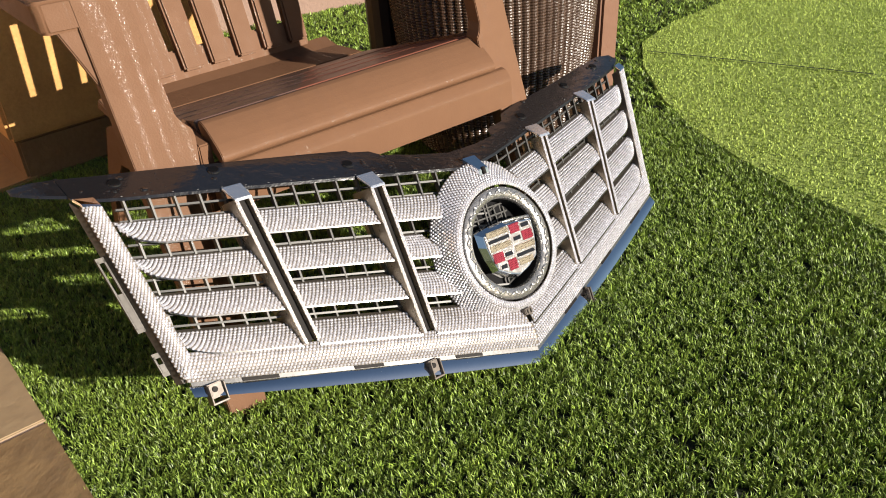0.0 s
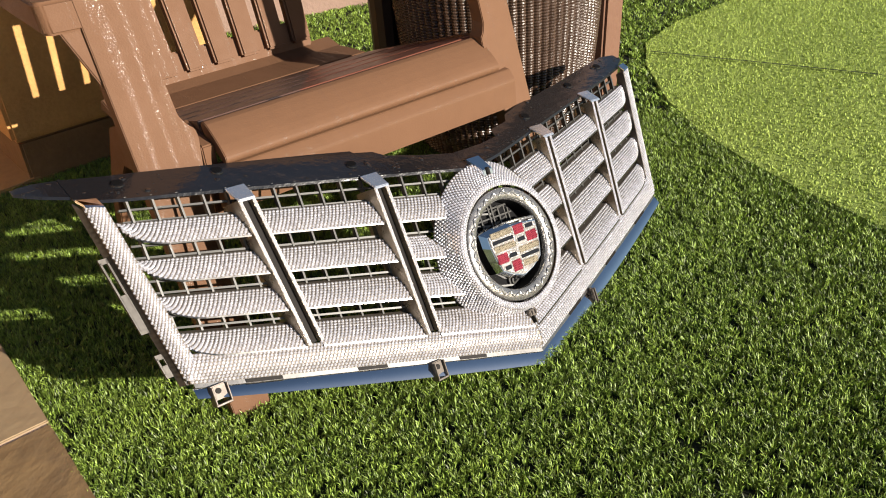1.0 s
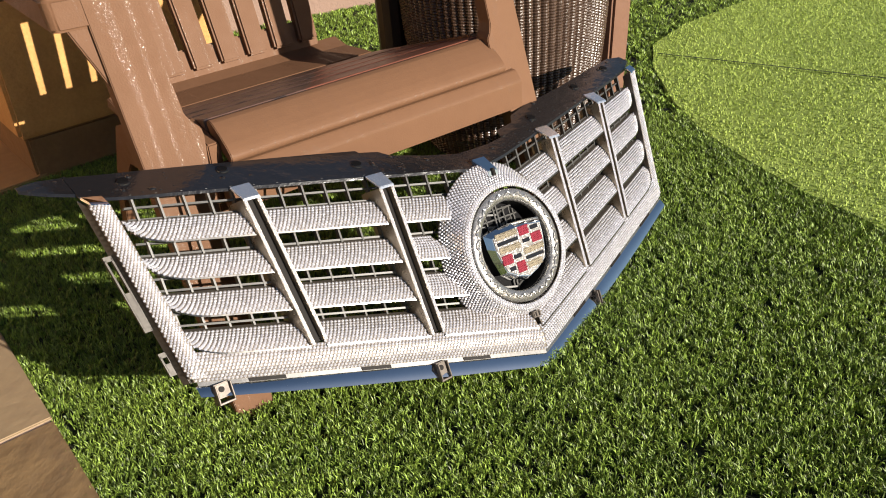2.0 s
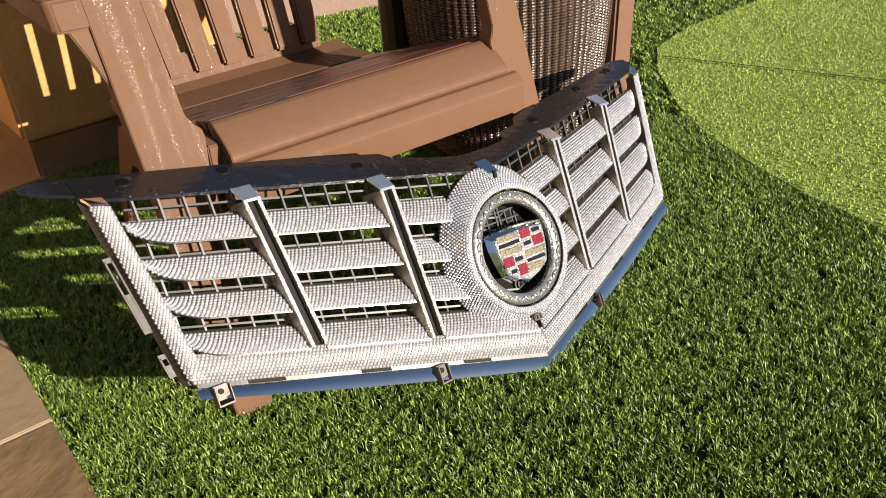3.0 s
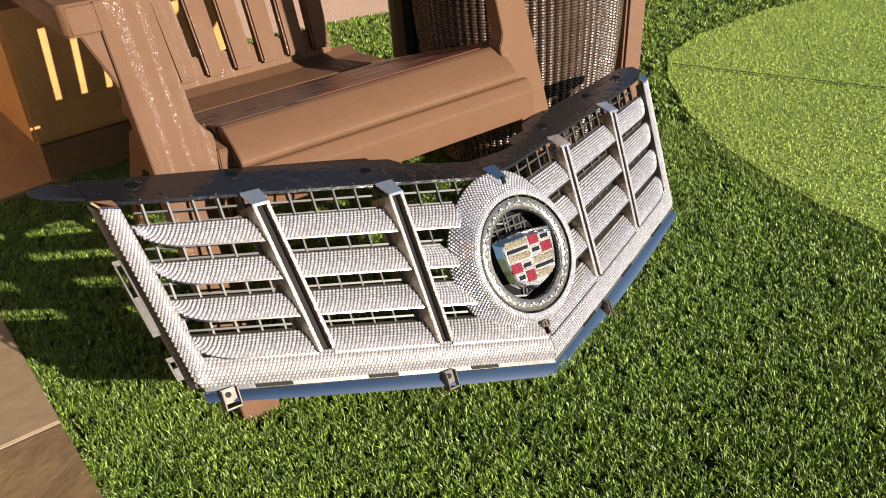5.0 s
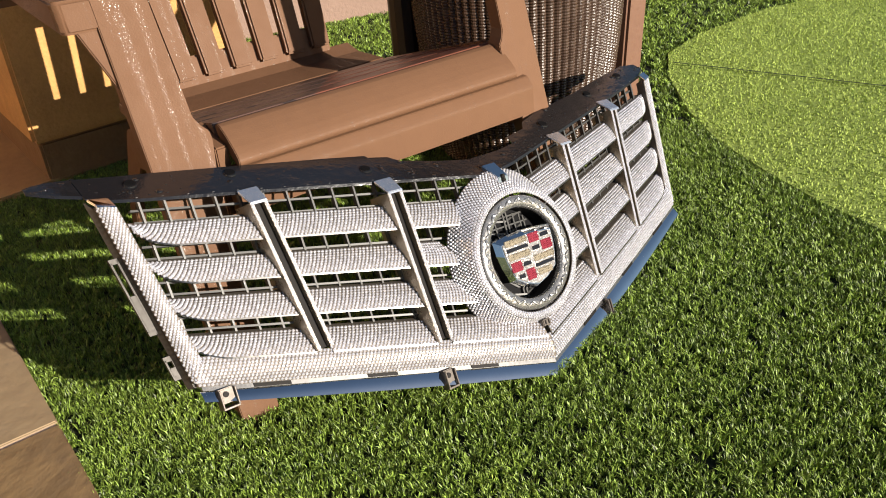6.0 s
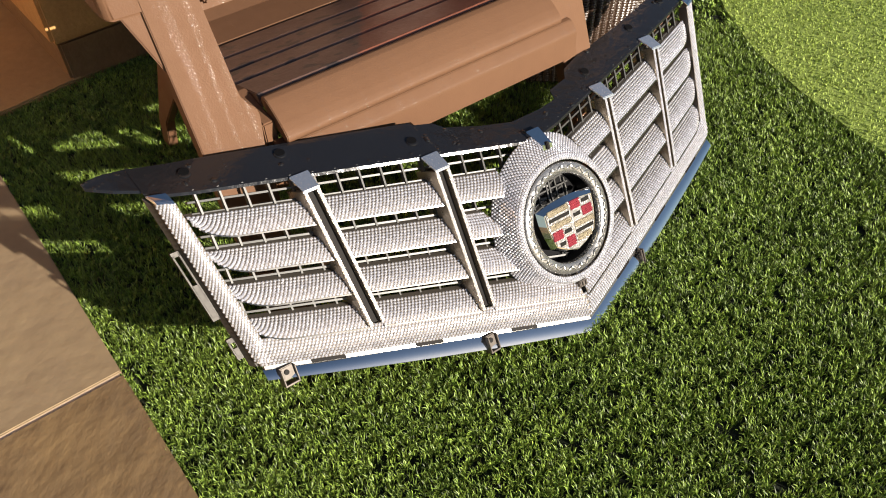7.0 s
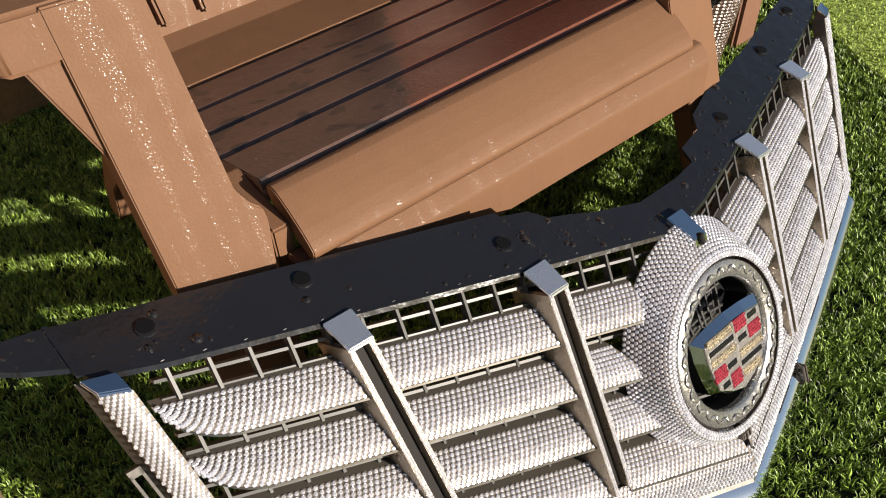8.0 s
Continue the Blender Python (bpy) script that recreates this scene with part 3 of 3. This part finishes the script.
        part("cap", hexa([(s * a_t - 0.0116, yt - 0.0135, zt - 0.0165), (s * a_t + 0.0116, yt - 0.0135, zt - 0.0165), (s * a_t + 0.0142, yt + 0.010, zt + 0.0035), (s * a_t - 0.0142, yt + 0.010, zt + 0.0035)],
                         [(s * a_t - 0.0116, yt - 0.0135, zt - 0.0130), (s * a_t + 0.0116, yt - 0.0135, zt - 0.0130), (s * a_t + 0.0142, yt + 0.010, zt + 0.0075), (s * a_t - 0.0142, yt + 0.010, zt + 0.0075)]), M_CAP, fin, "bare chrome cap")

# bracket at the keel, under the emblem
kb = box(-0.0075, 0.0075, -0.008, 0.006, 0.068, 0.077, 0.0012)
keel_bracket = part("keel_bracket", kb, M_CLIP, grille, "small silver bracket")
for x in (-0.003, 0.003):
    part("slot", box(x - 0.0013, x + 0.0013, -0.0088, -0.007, 0.0695, 0.0755, 0.0004, 1), M_SLOT, keel_bracket)

# grid behind the louvres
bm_v, bm_f = [], []


def bar(p, q, r, deep=0.004):
    p, q = Vector(p), Vector(q)
    d = (q - p).normalized()
    e = d.cross(Vector((0, 1, 0)))
    e = e.normalized() * r
    g = Vector((0, deep, 0))
    k = len(bm_v)
    for c in (p, q):
        for t in (-e - g, e - g, e + g, -e + g):
            bm_v.append(tuple(c + t))
    for i in range(4):
        j = (i + 1) % 4
        bm_f.append((k + i, k + j, k + 4 + j, k + 4 + i))
    bm_f.append((k, k + 3, k + 2, k + 1))
    bm_f.append((k + 4, k + 5, k + 6, k + 7))


GD = 0.022
for s in (-1, 1):
    for i in range(17):
        a = 0.003 + i * 0.028
        bar(face_at(s, a, 0.0, GD), (s * a * 1.02, yf(a) + GD - 0.004, zhi(a) + 0.008), 0.0013)
    for k in range(13):
        w = 1.028 - k * 0.0775
        for i in range(12):
            a0, a1 = 0.47 * i / 12, 0.47 * (i + 1) / 12
            bar(face_at(s, a0, w, GD - 0.002), face_at(s, a1, w, GD - 0.002), 0.0013)
raw("backing_grid", bm_v, bm_f, M_GRID, grille, "dark grey plastic grid")

# black top flap: where it lies along the grille, and how far its front and back edges stand behind the face
FLAP = [(-0.566, 0.036, 0.042), (-0.558, 0.033, 0.046), (-0.54, 0.027, 0.0515), (-0.513, 0.022, 0.0545), (-0.506, 0.0125, 0.0545), (-0.46, 0.010, 0.0555), (-0.42, 0.010, 0.058), (-0.34, 0.010, 0.061),
        (-0.27, 0.010, 0.0635), (-0.2, 0.010, 0.066), (-0.146, 0.010, 0.067), (-0.144, 0.010, 0.0625), (-0.117, 0.010, 0.0618), (-0.106, 0.010, 0.0515), (-0.085, 0.010, 0.050), (-0.062, 0.010, 0.0465),
        (-0.009, 0.010, 0.0455), (0.05, 0.010, 0.0375), (0.085, 0.010, 0.034), (0.0935, 0.010, 0.0475), (0.135, 0.010, 0.0455), (0.15, 0.010, 0.056), (0.195, 0.010, 0.0585), (0.31, 0.010, 0.052),
        (0.42, 0.010, 0.05), (0.5, 0.012, 0.047), (0.535, 0.020, 0.036)]


def flap_pt(x, d, dz=0.0):
    a = abs(x)
    return (x, yf(a) + d, zhi(a) - 0.004 + 0.82 * d + dz)


vs, fs = [], []
for dz in (0.0, -0.004):
    for x, f0, f1 in FLAP:
        for k in range(4):
            vs.append(flap_pt(x, f0 + (f1 - f0) * k / 3, dz))
nf = len(FLAP)
off = nf * 4
for i in range(nf - 1):
    for k in range(3):
        a = i * 4 + k
        fs.append((a, a + 4, a + 5, a + 1))
        fs.append((off + a, off + a + 1, off + a + 5, off + a + 4))
    fs.append((i * 4, off + i * 4, off + i * 4 + 4, i * 4 + 4))
    fs.append((i * 4 + 3, i * 4 + 7, off + i * 4 + 7, off + i * 4 + 3))
for i in (0, nf - 1):
    fs.append(tuple(i * 4 + k for k in range(4)) + tuple(off + i * 4 + 3 - k for k in range(4)))
flap = raw("top_flap", vs, fs, M_BLACK, grille, "wet black plastic mounting flap")
# raised bar where the wider end piece begins
vs, fs = sheet(lambda u, v: flap_pt(-0.513 + 0.004 * v, 0.014 + 0.040 * u, 0.0016), 6, 1, 0.0015, (0, 0, -1))
raw("rib", vs, fs, M_BLACK, flap)
FLAP_TILT = pose(0, 0, 0, math.degrees(math.atan(0.82)))
for x, d in ((-0.455, 0.037), (-0.335, 0.046), (-0.167, 0.036), (0.175, 0.033), (0.335, 0.036), (0.455, 0.034)):
    bm = bmesh.new()
    bmesh.ops.create_cone(bm, cap_ends=True, segments=18, radius1=0.0088, radius2=0.0080, depth=0.0024, matrix=Matrix.Translation(flap_pt(x, d, 0.0006)) @ FLAP_TILT)
    boss = part("screw_boss", bm, M_BLACK, flap)
    # hole: a black disc on the boss, its inner shade as colour
    bm = bmesh.new()
    bmesh.ops.create_cone(bm, cap_ends=True, segments=14, radius1=0.0068, radius2=0.0068, depth=0.001, matrix=Matrix.Translation(flap_pt(x, d, 0.0024)) @ FLAP_TILT)
    part("screw_hole", bm, M_PIT, boss)

# emblem: housing, wreath, disc, shield
EX, EZ = -0.002, 0.176


def housing(u, v):
    """From the rim round the wreath, over a rounded edge, back to a base that reaches higher above than below."""
    t = u * 2 * math.pi
    up = max(0.0, math.sin(t)) ** 2
    r1, y1 = 0.107 + 0.018 * up, 0.030 - 0.014 * up
    if v < 0.22:
        k = v / 0.22
        r, y = 0.0845 + 0.0095 * k, -0.0125 - 0.002 * math.sin(math.pi * 0.5 * k) + 0.004 * k * k
    else:
        k = (v - 0.22) / 0.78
        r, y = 0.094 + (r1 - 0.094) * k ** 0.9, -0.0105 + (y1 + 0.0105) * k
    return (EX + r * math.cos(t), y, EZ + r * math.sin(t))


hv, hf = [], []
NU, NV = 72, 9
for j in range(NV + 1):
    for i in range(NU):
        hv.append(housing(i / NU, j / NV))
for j in range(NV):
    for i in range(NU):
        hf.append((j * NU + i, j * NU + (i + 1) % NU, (j + 1) * NU + (i + 1) % NU, (j + 1) * NU + i))
house = raw("emblem_housing", hv, hf, M_FOIL, grille, smooth=True)
strewn("crystal_layer", housing, house, 2 * math.pi * 0.099, 0.060, -1)
part("cap", hexa([(-0.0095, -0.005, 0.279), (0.0095, -0.005, 0.279), (0.0125, 0.020, 0.304), (-0.0125, 0.020, 0.304)],
                 [(-0.0095, -0.006, 0.287), (0.0095, -0.006, 0.287), (0.0125, 0.018, 0.3105), (-0.0125, 0.018, 0.3105)]), M_CHROME, house, "bare chrome cap")
part("cap_slot", box(-0.0024, 0.0024, -0.0085, 0.002, 0.2795, 0.2905, 0.0008), M_SLOT, house)


def ring_surface(r_in, r_out, y0, y1, n=72):
    v, f = [], []
    prof = [(r_in, y0 + 0.010), (r_in, y0 + 0.001), (r_in + 0.0015, y0), ((r_in + r_out) / 2, y1), (r_out - 0.0015, y0), (r_out, y0 + 0.001), (r_out, y0 + 0.02)]
    for i in range(n):
        t = 2 * math.pi * i / n
        for r, y in prof:
            v.append((EX + r * math.cos(t), y, EZ + r * math.sin(t)))
    k = len(prof)
    for i in range(n):
        for j in range(k - 1):
            f.append((i * k + j, ((i + 1) % n) * k + j, ((i + 1) % n) * k + j + 1, i * k + j + 1))
    return v, f


v, f = ring_surface(0.0650, 0.0815, -0.012, -0.0145)
ring = raw("wreath_ring", v, f, M_RING, grille, "engraved chrome wreath ring", smooth=True)
bm = bmesh.new()
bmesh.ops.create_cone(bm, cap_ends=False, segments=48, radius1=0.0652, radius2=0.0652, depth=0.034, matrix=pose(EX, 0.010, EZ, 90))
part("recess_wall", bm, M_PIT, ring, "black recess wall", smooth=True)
bm = bmesh.new()
for i in range(52):
    t = 2 * math.pi * i / 52 + 0.06
    mm = Matrix.Translation((EX + 0.0732 * math.cos(t), -0.0146, EZ + 0.0732 * math.sin(t))) @ Matrix.Rotation(-(t + math.pi / 2) + (0.55 if i % 2 else -0.55), 4, "Y") @ Matrix.Diagonal((0.0066, 0.0011, 0.0024, 1))
    bmesh.ops.create_icosphere(bm, subdivisions=1, radius=1, matrix=mm)
part("leaf_wreath", bm, M_RING, ring)
bm = bmesh.new()
bmesh.ops.create_cone(bm, cap_ends=True, segments=48, radius1=0.0675, radius2=0.0675, depth=0.004, matrix=pose(EX, 0.024, EZ, 90))
part("emblem_disc", bm, M_PIT, grille, "glossy black recessed disc")
SH = [(-0.055, 0.0275), (-0.028, 0.031), (0.0, 0.0325), (0.028, 0.031), (0.055, 0.0275), (0.0545, 0.008), (0.0505, -0.012), (0.044, -0.032), (0.022, -0.0445), (0.0, -0.0515)]
SH = [(EX + x, EZ + z) for x, z in SH + [(-x, z) for x, z in SH[5:9][::-1]]]
k = len(SH)
vs = [(x, 0.022, z) for x, z in SH] + [(x, -0.010, z) for x, z in SH] + [(x * 0.87, -0.018, EZ + (z - EZ) * 0.86 - 0.003) for x, z in SH]
fs = [(i + o, (i + 1) % k + o, (i + 1) % k + o + k, i + o + k) for o in (0, k) for i in range(k)] + [tuple(range(2 * k, 3 * k))]
shield = raw("shield", vs, fs, M_CHROME, grille, "chrome crest with red, gold and black crystal fields")
part("face_plate", prism([(x * 0.845, EZ + (z - EZ) * 0.835 - 0.003) for x, z in SH], -0.0192, -0.017, "y", 0.0004), M_CREST, shield, "pale crystal-covered face")


def recess_bar(p, q):
    bm_v.clear()
    bm_f.clear()
    bar((EX + p[0], 0.019, EZ + p[1]), (EX + q[0], 0.019, EZ + q[1]), 0.0011, 0.0018)
    raw("grid_bar", bm_v[:], bm_f[:], M_GRID, ring)


for i in range(5):
    x = -0.036 + 0.018 * i
    recess_bar((x, 0.026), (x, 0.064 - abs(x) * 0.4))
for z in (0.042, 0.055):
    recess_bar((-0.042, z), (0.042, z))


def field(x0, x1, z0, z1, mat):
    x0, x1, z0, z1 = EX + x0 * 0.9, EX + x1 * 0.9, EZ - 0.007 + (z0 - 0.180) * 1.16, EZ - 0.007 + (z1 - 0.180) * 1.16
    fld = part("field", box(x0, x1, -0.0198, -0.018, z0, z1, 0.0004, 1), mat, shield)
    if mat is not M_ENAMEL:
        v, f = stones(lambda u, w: (x0 + (x1 - x0) * u, -0.0198, z0 + (z1 - z0) * w), grid(max(2, round((x1 - x0) / 0.003))), grid(max(2, round((z1 - z0) / 0.003))), 0.00135, 0.0002, random.Random(5), 1)
        raw("crystal_layer", v, f, mat, fld)["kind"] = "stuff"


for z0, z1, m in ((0.1995, 0.207, M_GOLD), (0.1925, 0.197, M_ENAMEL), (0.1825, 0.190, M_GOLD)):
    field(-0.047, -0.002, z0, z1, m)
for x0, x1, z0, z1, m in ((0.002, 0.0235, 0.1955, 0.207, M_RED), (0.028, 0.045, 0.1985, 0.2035, M_ENAMEL), (0.005, 0.0205, 0.186, 0.191, M_ENAMEL), (0.0245, 0.047, 0.1825, 0.1945, M_RED)):
    field(x0, x1, z0, z1, m)
for x0, x1, z0, z1, m in ((-0.046, -0.0245, 0.168, 0.180, M_RED), (-0.0215, -0.005, 0.1715, 0.1765, M_ENAMEL), (-0.036, -0.0235, 0.159, 0.164, M_ENAMEL), (-0.0205, -0.002, 0.1535, 0.167, M_RED)):
    field(x0, x1, z0, z1, m)
for z0, z1, w, m in ((0.1725, 0.180, 0.046, M_GOLD), (0.1655, 0.170, 0.042, M_ENAMEL), (0.155, 0.163, 0.034, M_GOLD)):
    field(0.002, w, z0, z1, m)

# ---- the chair ----
chair = thing("garden_chair", "wet brown resin slatted garden armchair on the turf", "chair", pose(-0.3685, 1.1831, 0, 0, 0, 42.9))


def seat_z(y):
    return 0.351 - 0.28 * (y - 0.068)


# front seat roll and lower apron
cpart("front_slat", prism([(0.064, 0.345), (0.0625, 0.351), (0.0555, 0.3535), (0.046, 0.3515), (0.036, 0.346), (0.025, 0.339), (0.013, 0.3305), (0.005, 0.3235), (0.0, 0.318), (-0.001, 0.313), (0.002, 0.3075), (0.008, 0.306), (0.03, 0.317), (0.058, 0.334)], 0.0, 0.475, "x", 0.0012), M_RESIN, chair)
cpart("apron", prism([(0.02, 0.3025), (0.0085, 0.302), (-0.0035, 0.2885), (-0.005, 0.285), (-0.005, 0.243), (0.03, 0.237), (0.03, 0.3025)], -0.01, 0.504, "x", 0.0015), M_RESIN, chair)
for y0, y1 in ((0.070, 0.1545), (0.158, 0.2245), (0.228, 0.305), (0.3085, 0.395)):
    cpart("seat_slat", prism([(y0, seat_z(y0) - 0.005), (y0 + 0.005, seat_z(y0 + 0.005)), (y1 - 0.004, seat_z(y1 - 0.004)), (y1, seat_z(y1) - 0.003), (y1, seat_z(y1) - 0.025), (y0, seat_z(y0) - 0.022)], 0.0, 0.487, "x", 0.0015), M_SEAT, chair)
cpart("seat_rear_board", prism([(0.399, 0.252), (0.404, 0.258), (0.50, 0.252), (0.545, 0.262), (0.56, 0.24), (0.399, 0.23)], 0.0, 0.478, "x", 0.002), M_RESIN, chair)
for x0, x1 in ((-0.018, 0.0), (0.487, 0.505)):
    cpart("side_rail", prism([(0.03, 0.33), (0.11, 0.343), (0.47, 0.235), (0.60, 0.05), (0.625, GZ), (0.592, GZ), (0.555, 0.06), (0.44, 0.17), (0.03, 0.22)], x0, x1, "x", 0.002), M_RESIN, chair)
# legs and arms: the front legs lean back towards the arms
# and are splayed outwards, as the arms are
LEG = ((-0.103, GZ), (-0.045, GZ), (-0.020, 0.30), (-0.010, 0.345), (-0.011, 0.356), (-0.020, 0.363), (-0.028, 0.376), (-0.036, 0.5325), (-0.1125, 0.5325))


def splay(bm, sgn, lean, turn):
    """Turns a front part outwards, leans it back and puts it at its side of the chair."""
    for v in bm.verts:
        if v.co.y < 0.15:
            dx = (v.co.x + 0.072) * 0.87
            v.co.x = -0.072 + dx
            v.co.y += 0.34 * (v.co.z - lean) - turn * dx
        if sgn > 0:
            v.co.x = 0.545 - (v.co.x + 0.105) * 0.9
    bmesh.ops.recalc_face_normals(bm, faces=bm.faces[:])
    return bm


for sgn in (-1, 1):
    cpart("front_leg", splay(prism(LEG, 0.03, 0.060, "y", 0.0014, 2), sgn, 0.33, 0.12), M_RESIN, chair)
    cpart("arm_bracket", splay(prism(((-0.109, 0.498), (-0.142, 0.498), (-0.109, 0.42)), 0.036, 0.052, "y", 0.002), sgn, 0.33, 0.12), M_RESIN, chair)
    cpart("arm", splay(prism(((-0.152, 0.0874), (-0.040, 0.0874), (-0.036, 0.094), (-0.034, 0.60), (-0.147, 0.66), (-0.162, 0.098)), 0.4955, 0.534, "z", 0.004, 3), sgn, 0.4955, 0.12), M_RESIN, chair)
cpart("arm_support", box(-0.15, 0.605, 0.60, 0.635, 0.447, 0.4945, 0.004), M_RESIN, chair)
# fanned back
back = new("backrest")
back.parent = chair
back.matrix_basis = pose(0.243, 0.525, 0.25, -20)
cpart("lower_rail", box(-0.2, 0.19, 0.004, 0.03, -0.01, 0.065, 0.004), M_RESIN, back)
cpart("upper_rail", box(-0.2, 0.2, 0.02, 0.04, 0.42, 0.47, 0.004), M_RESIN, back)
for i in range(7):
    c = -0.172 + i * 0.056
    k = 1.22
    h = 0.66 - 0.9 * c * c * 4
    l = 0.0195 + (0.03 if i == 0 else 0)
    cpart("back_slat", prism([(c - l, 0.022), (c + 0.0195, 0.022), (c * k + 0.023, h), (c * k - l * 1.18, h)], -0.012, 0.012, "y", 0.004), M_RESIN, back)

# ---- wicker stool ----
WC = (-0.045, 2.03)
wicker = thing("wicker_planter", "dark brown woven wicker planter beside the chair", "planter", pose(WC[0], WC[1], 0))


def wr(z):
    return 0.168 + 0.05 * math.sin(math.pi * min(1, max(0, (z + 0.05) / 0.9)))


vs, fs = [], []
rows = 112
for k in range(rows):
    z = GZ + 0.01 + k * 0.0058
    n = 336
    o = len(vs)
    for i in range(n):
        t = 2 * math.pi * i / n
        w = 0.0042 * abs(math.sin(t * 42)) + (0.0006 if k % 2 else 0)
        r = wr(z) + w
        for dr, dz in ((0.0016, -0.0027), (0.003, 0), (0.0016, 0.0027), (-0.002, 0)):
            vs.append(((r + dr) * math.cos(t), (r + dr) * math.sin(t), z + dz))
    for i in range(n):
        j = (i + 1) % n
        for q in range(3):
            fs.append((o + i * 4 + q, o + j * 4 + q, o + j * 4 + q + 1, o + i * 4 + q + 1))
wv = raw("weave", vs, fs, M_WICKER, wicker)
wv["kind"] = "stuff"
vs, fs = [], []
for j in range(12):
    z = GZ + 0.66 * j / 11
    for i in range(64):
        t = 2 * math.pi * i / 64
        vs.append(((wr(z) - 0.004) * math.cos(t), (wr(z) - 0.004) * math.sin(t), z))
for j in range(11):
    for i in range(64):
        fs.append((j * 64 + i, j * 64 + (i + 1) % 64, (j + 1) * 64 + (i + 1) % 64, (j + 1) * 64 + i))
part("side_panel", prism([(-0.238 + 0.045 * math.cos(t * math.pi / 8), 0.05 + 0.10 * math.sin(t * math.pi / 8)) for t in range(16)], GZ, 0.68, "z"), M_DARKWOOD, wicker, "dark smooth timber panel")
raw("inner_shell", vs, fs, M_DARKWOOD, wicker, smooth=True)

# brown post beside the planter and a dark curved panel behind it
post = part("wooden_post", box(-0.028, 0.028, -0.03, 0.03, GZ, 0.75, 0.006, m=pose(0.178, 2.10, 0, 0, 4, 40)), M_POST)
tagged(post, "smooth brown timber post standing in the turf", "post")

# water left on the flap
rng = random.Random(11)
bm = bmesh.new()
for i in range(190):
    k = rng.randrange(len(FLAP) - 1)
    t = rng.random()
    x = FLAP[k][0] * (1 - t) + FLAP[k + 1][0] * t
    f0 = FLAP[k][1] * (1 - t) + FLAP[k + 1][1] * t
    f1 = FLAP[k][2] * (1 - t) + FLAP[k + 1][2] * t
    r = rng.uniform(0.0008, 0.0022) if i % 5 else rng.uniform(0.002, 0.0042)
    d = f0 + (f1 - f0) * rng.uniform(0.08, 0.92)
    bmesh.ops.create_icosphere(bm, subdivisions=1, radius=r, matrix=Matrix.Translation(flap_pt(x, d)) @ FLAP_TILT @ Matrix.Diagonal((rng.uniform(0.8, 1.5), rng.uniform(0.8, 1.5), 0.2, 1)))
M_WATER = material("water_film", (0.012, 0.012, 0.014), 0.03, 0.0, spec=0.6)
ob = part("water_film", bm, M_WATER, flap, "clear water drops", smooth=True)
ob["kind"] = "stuff"
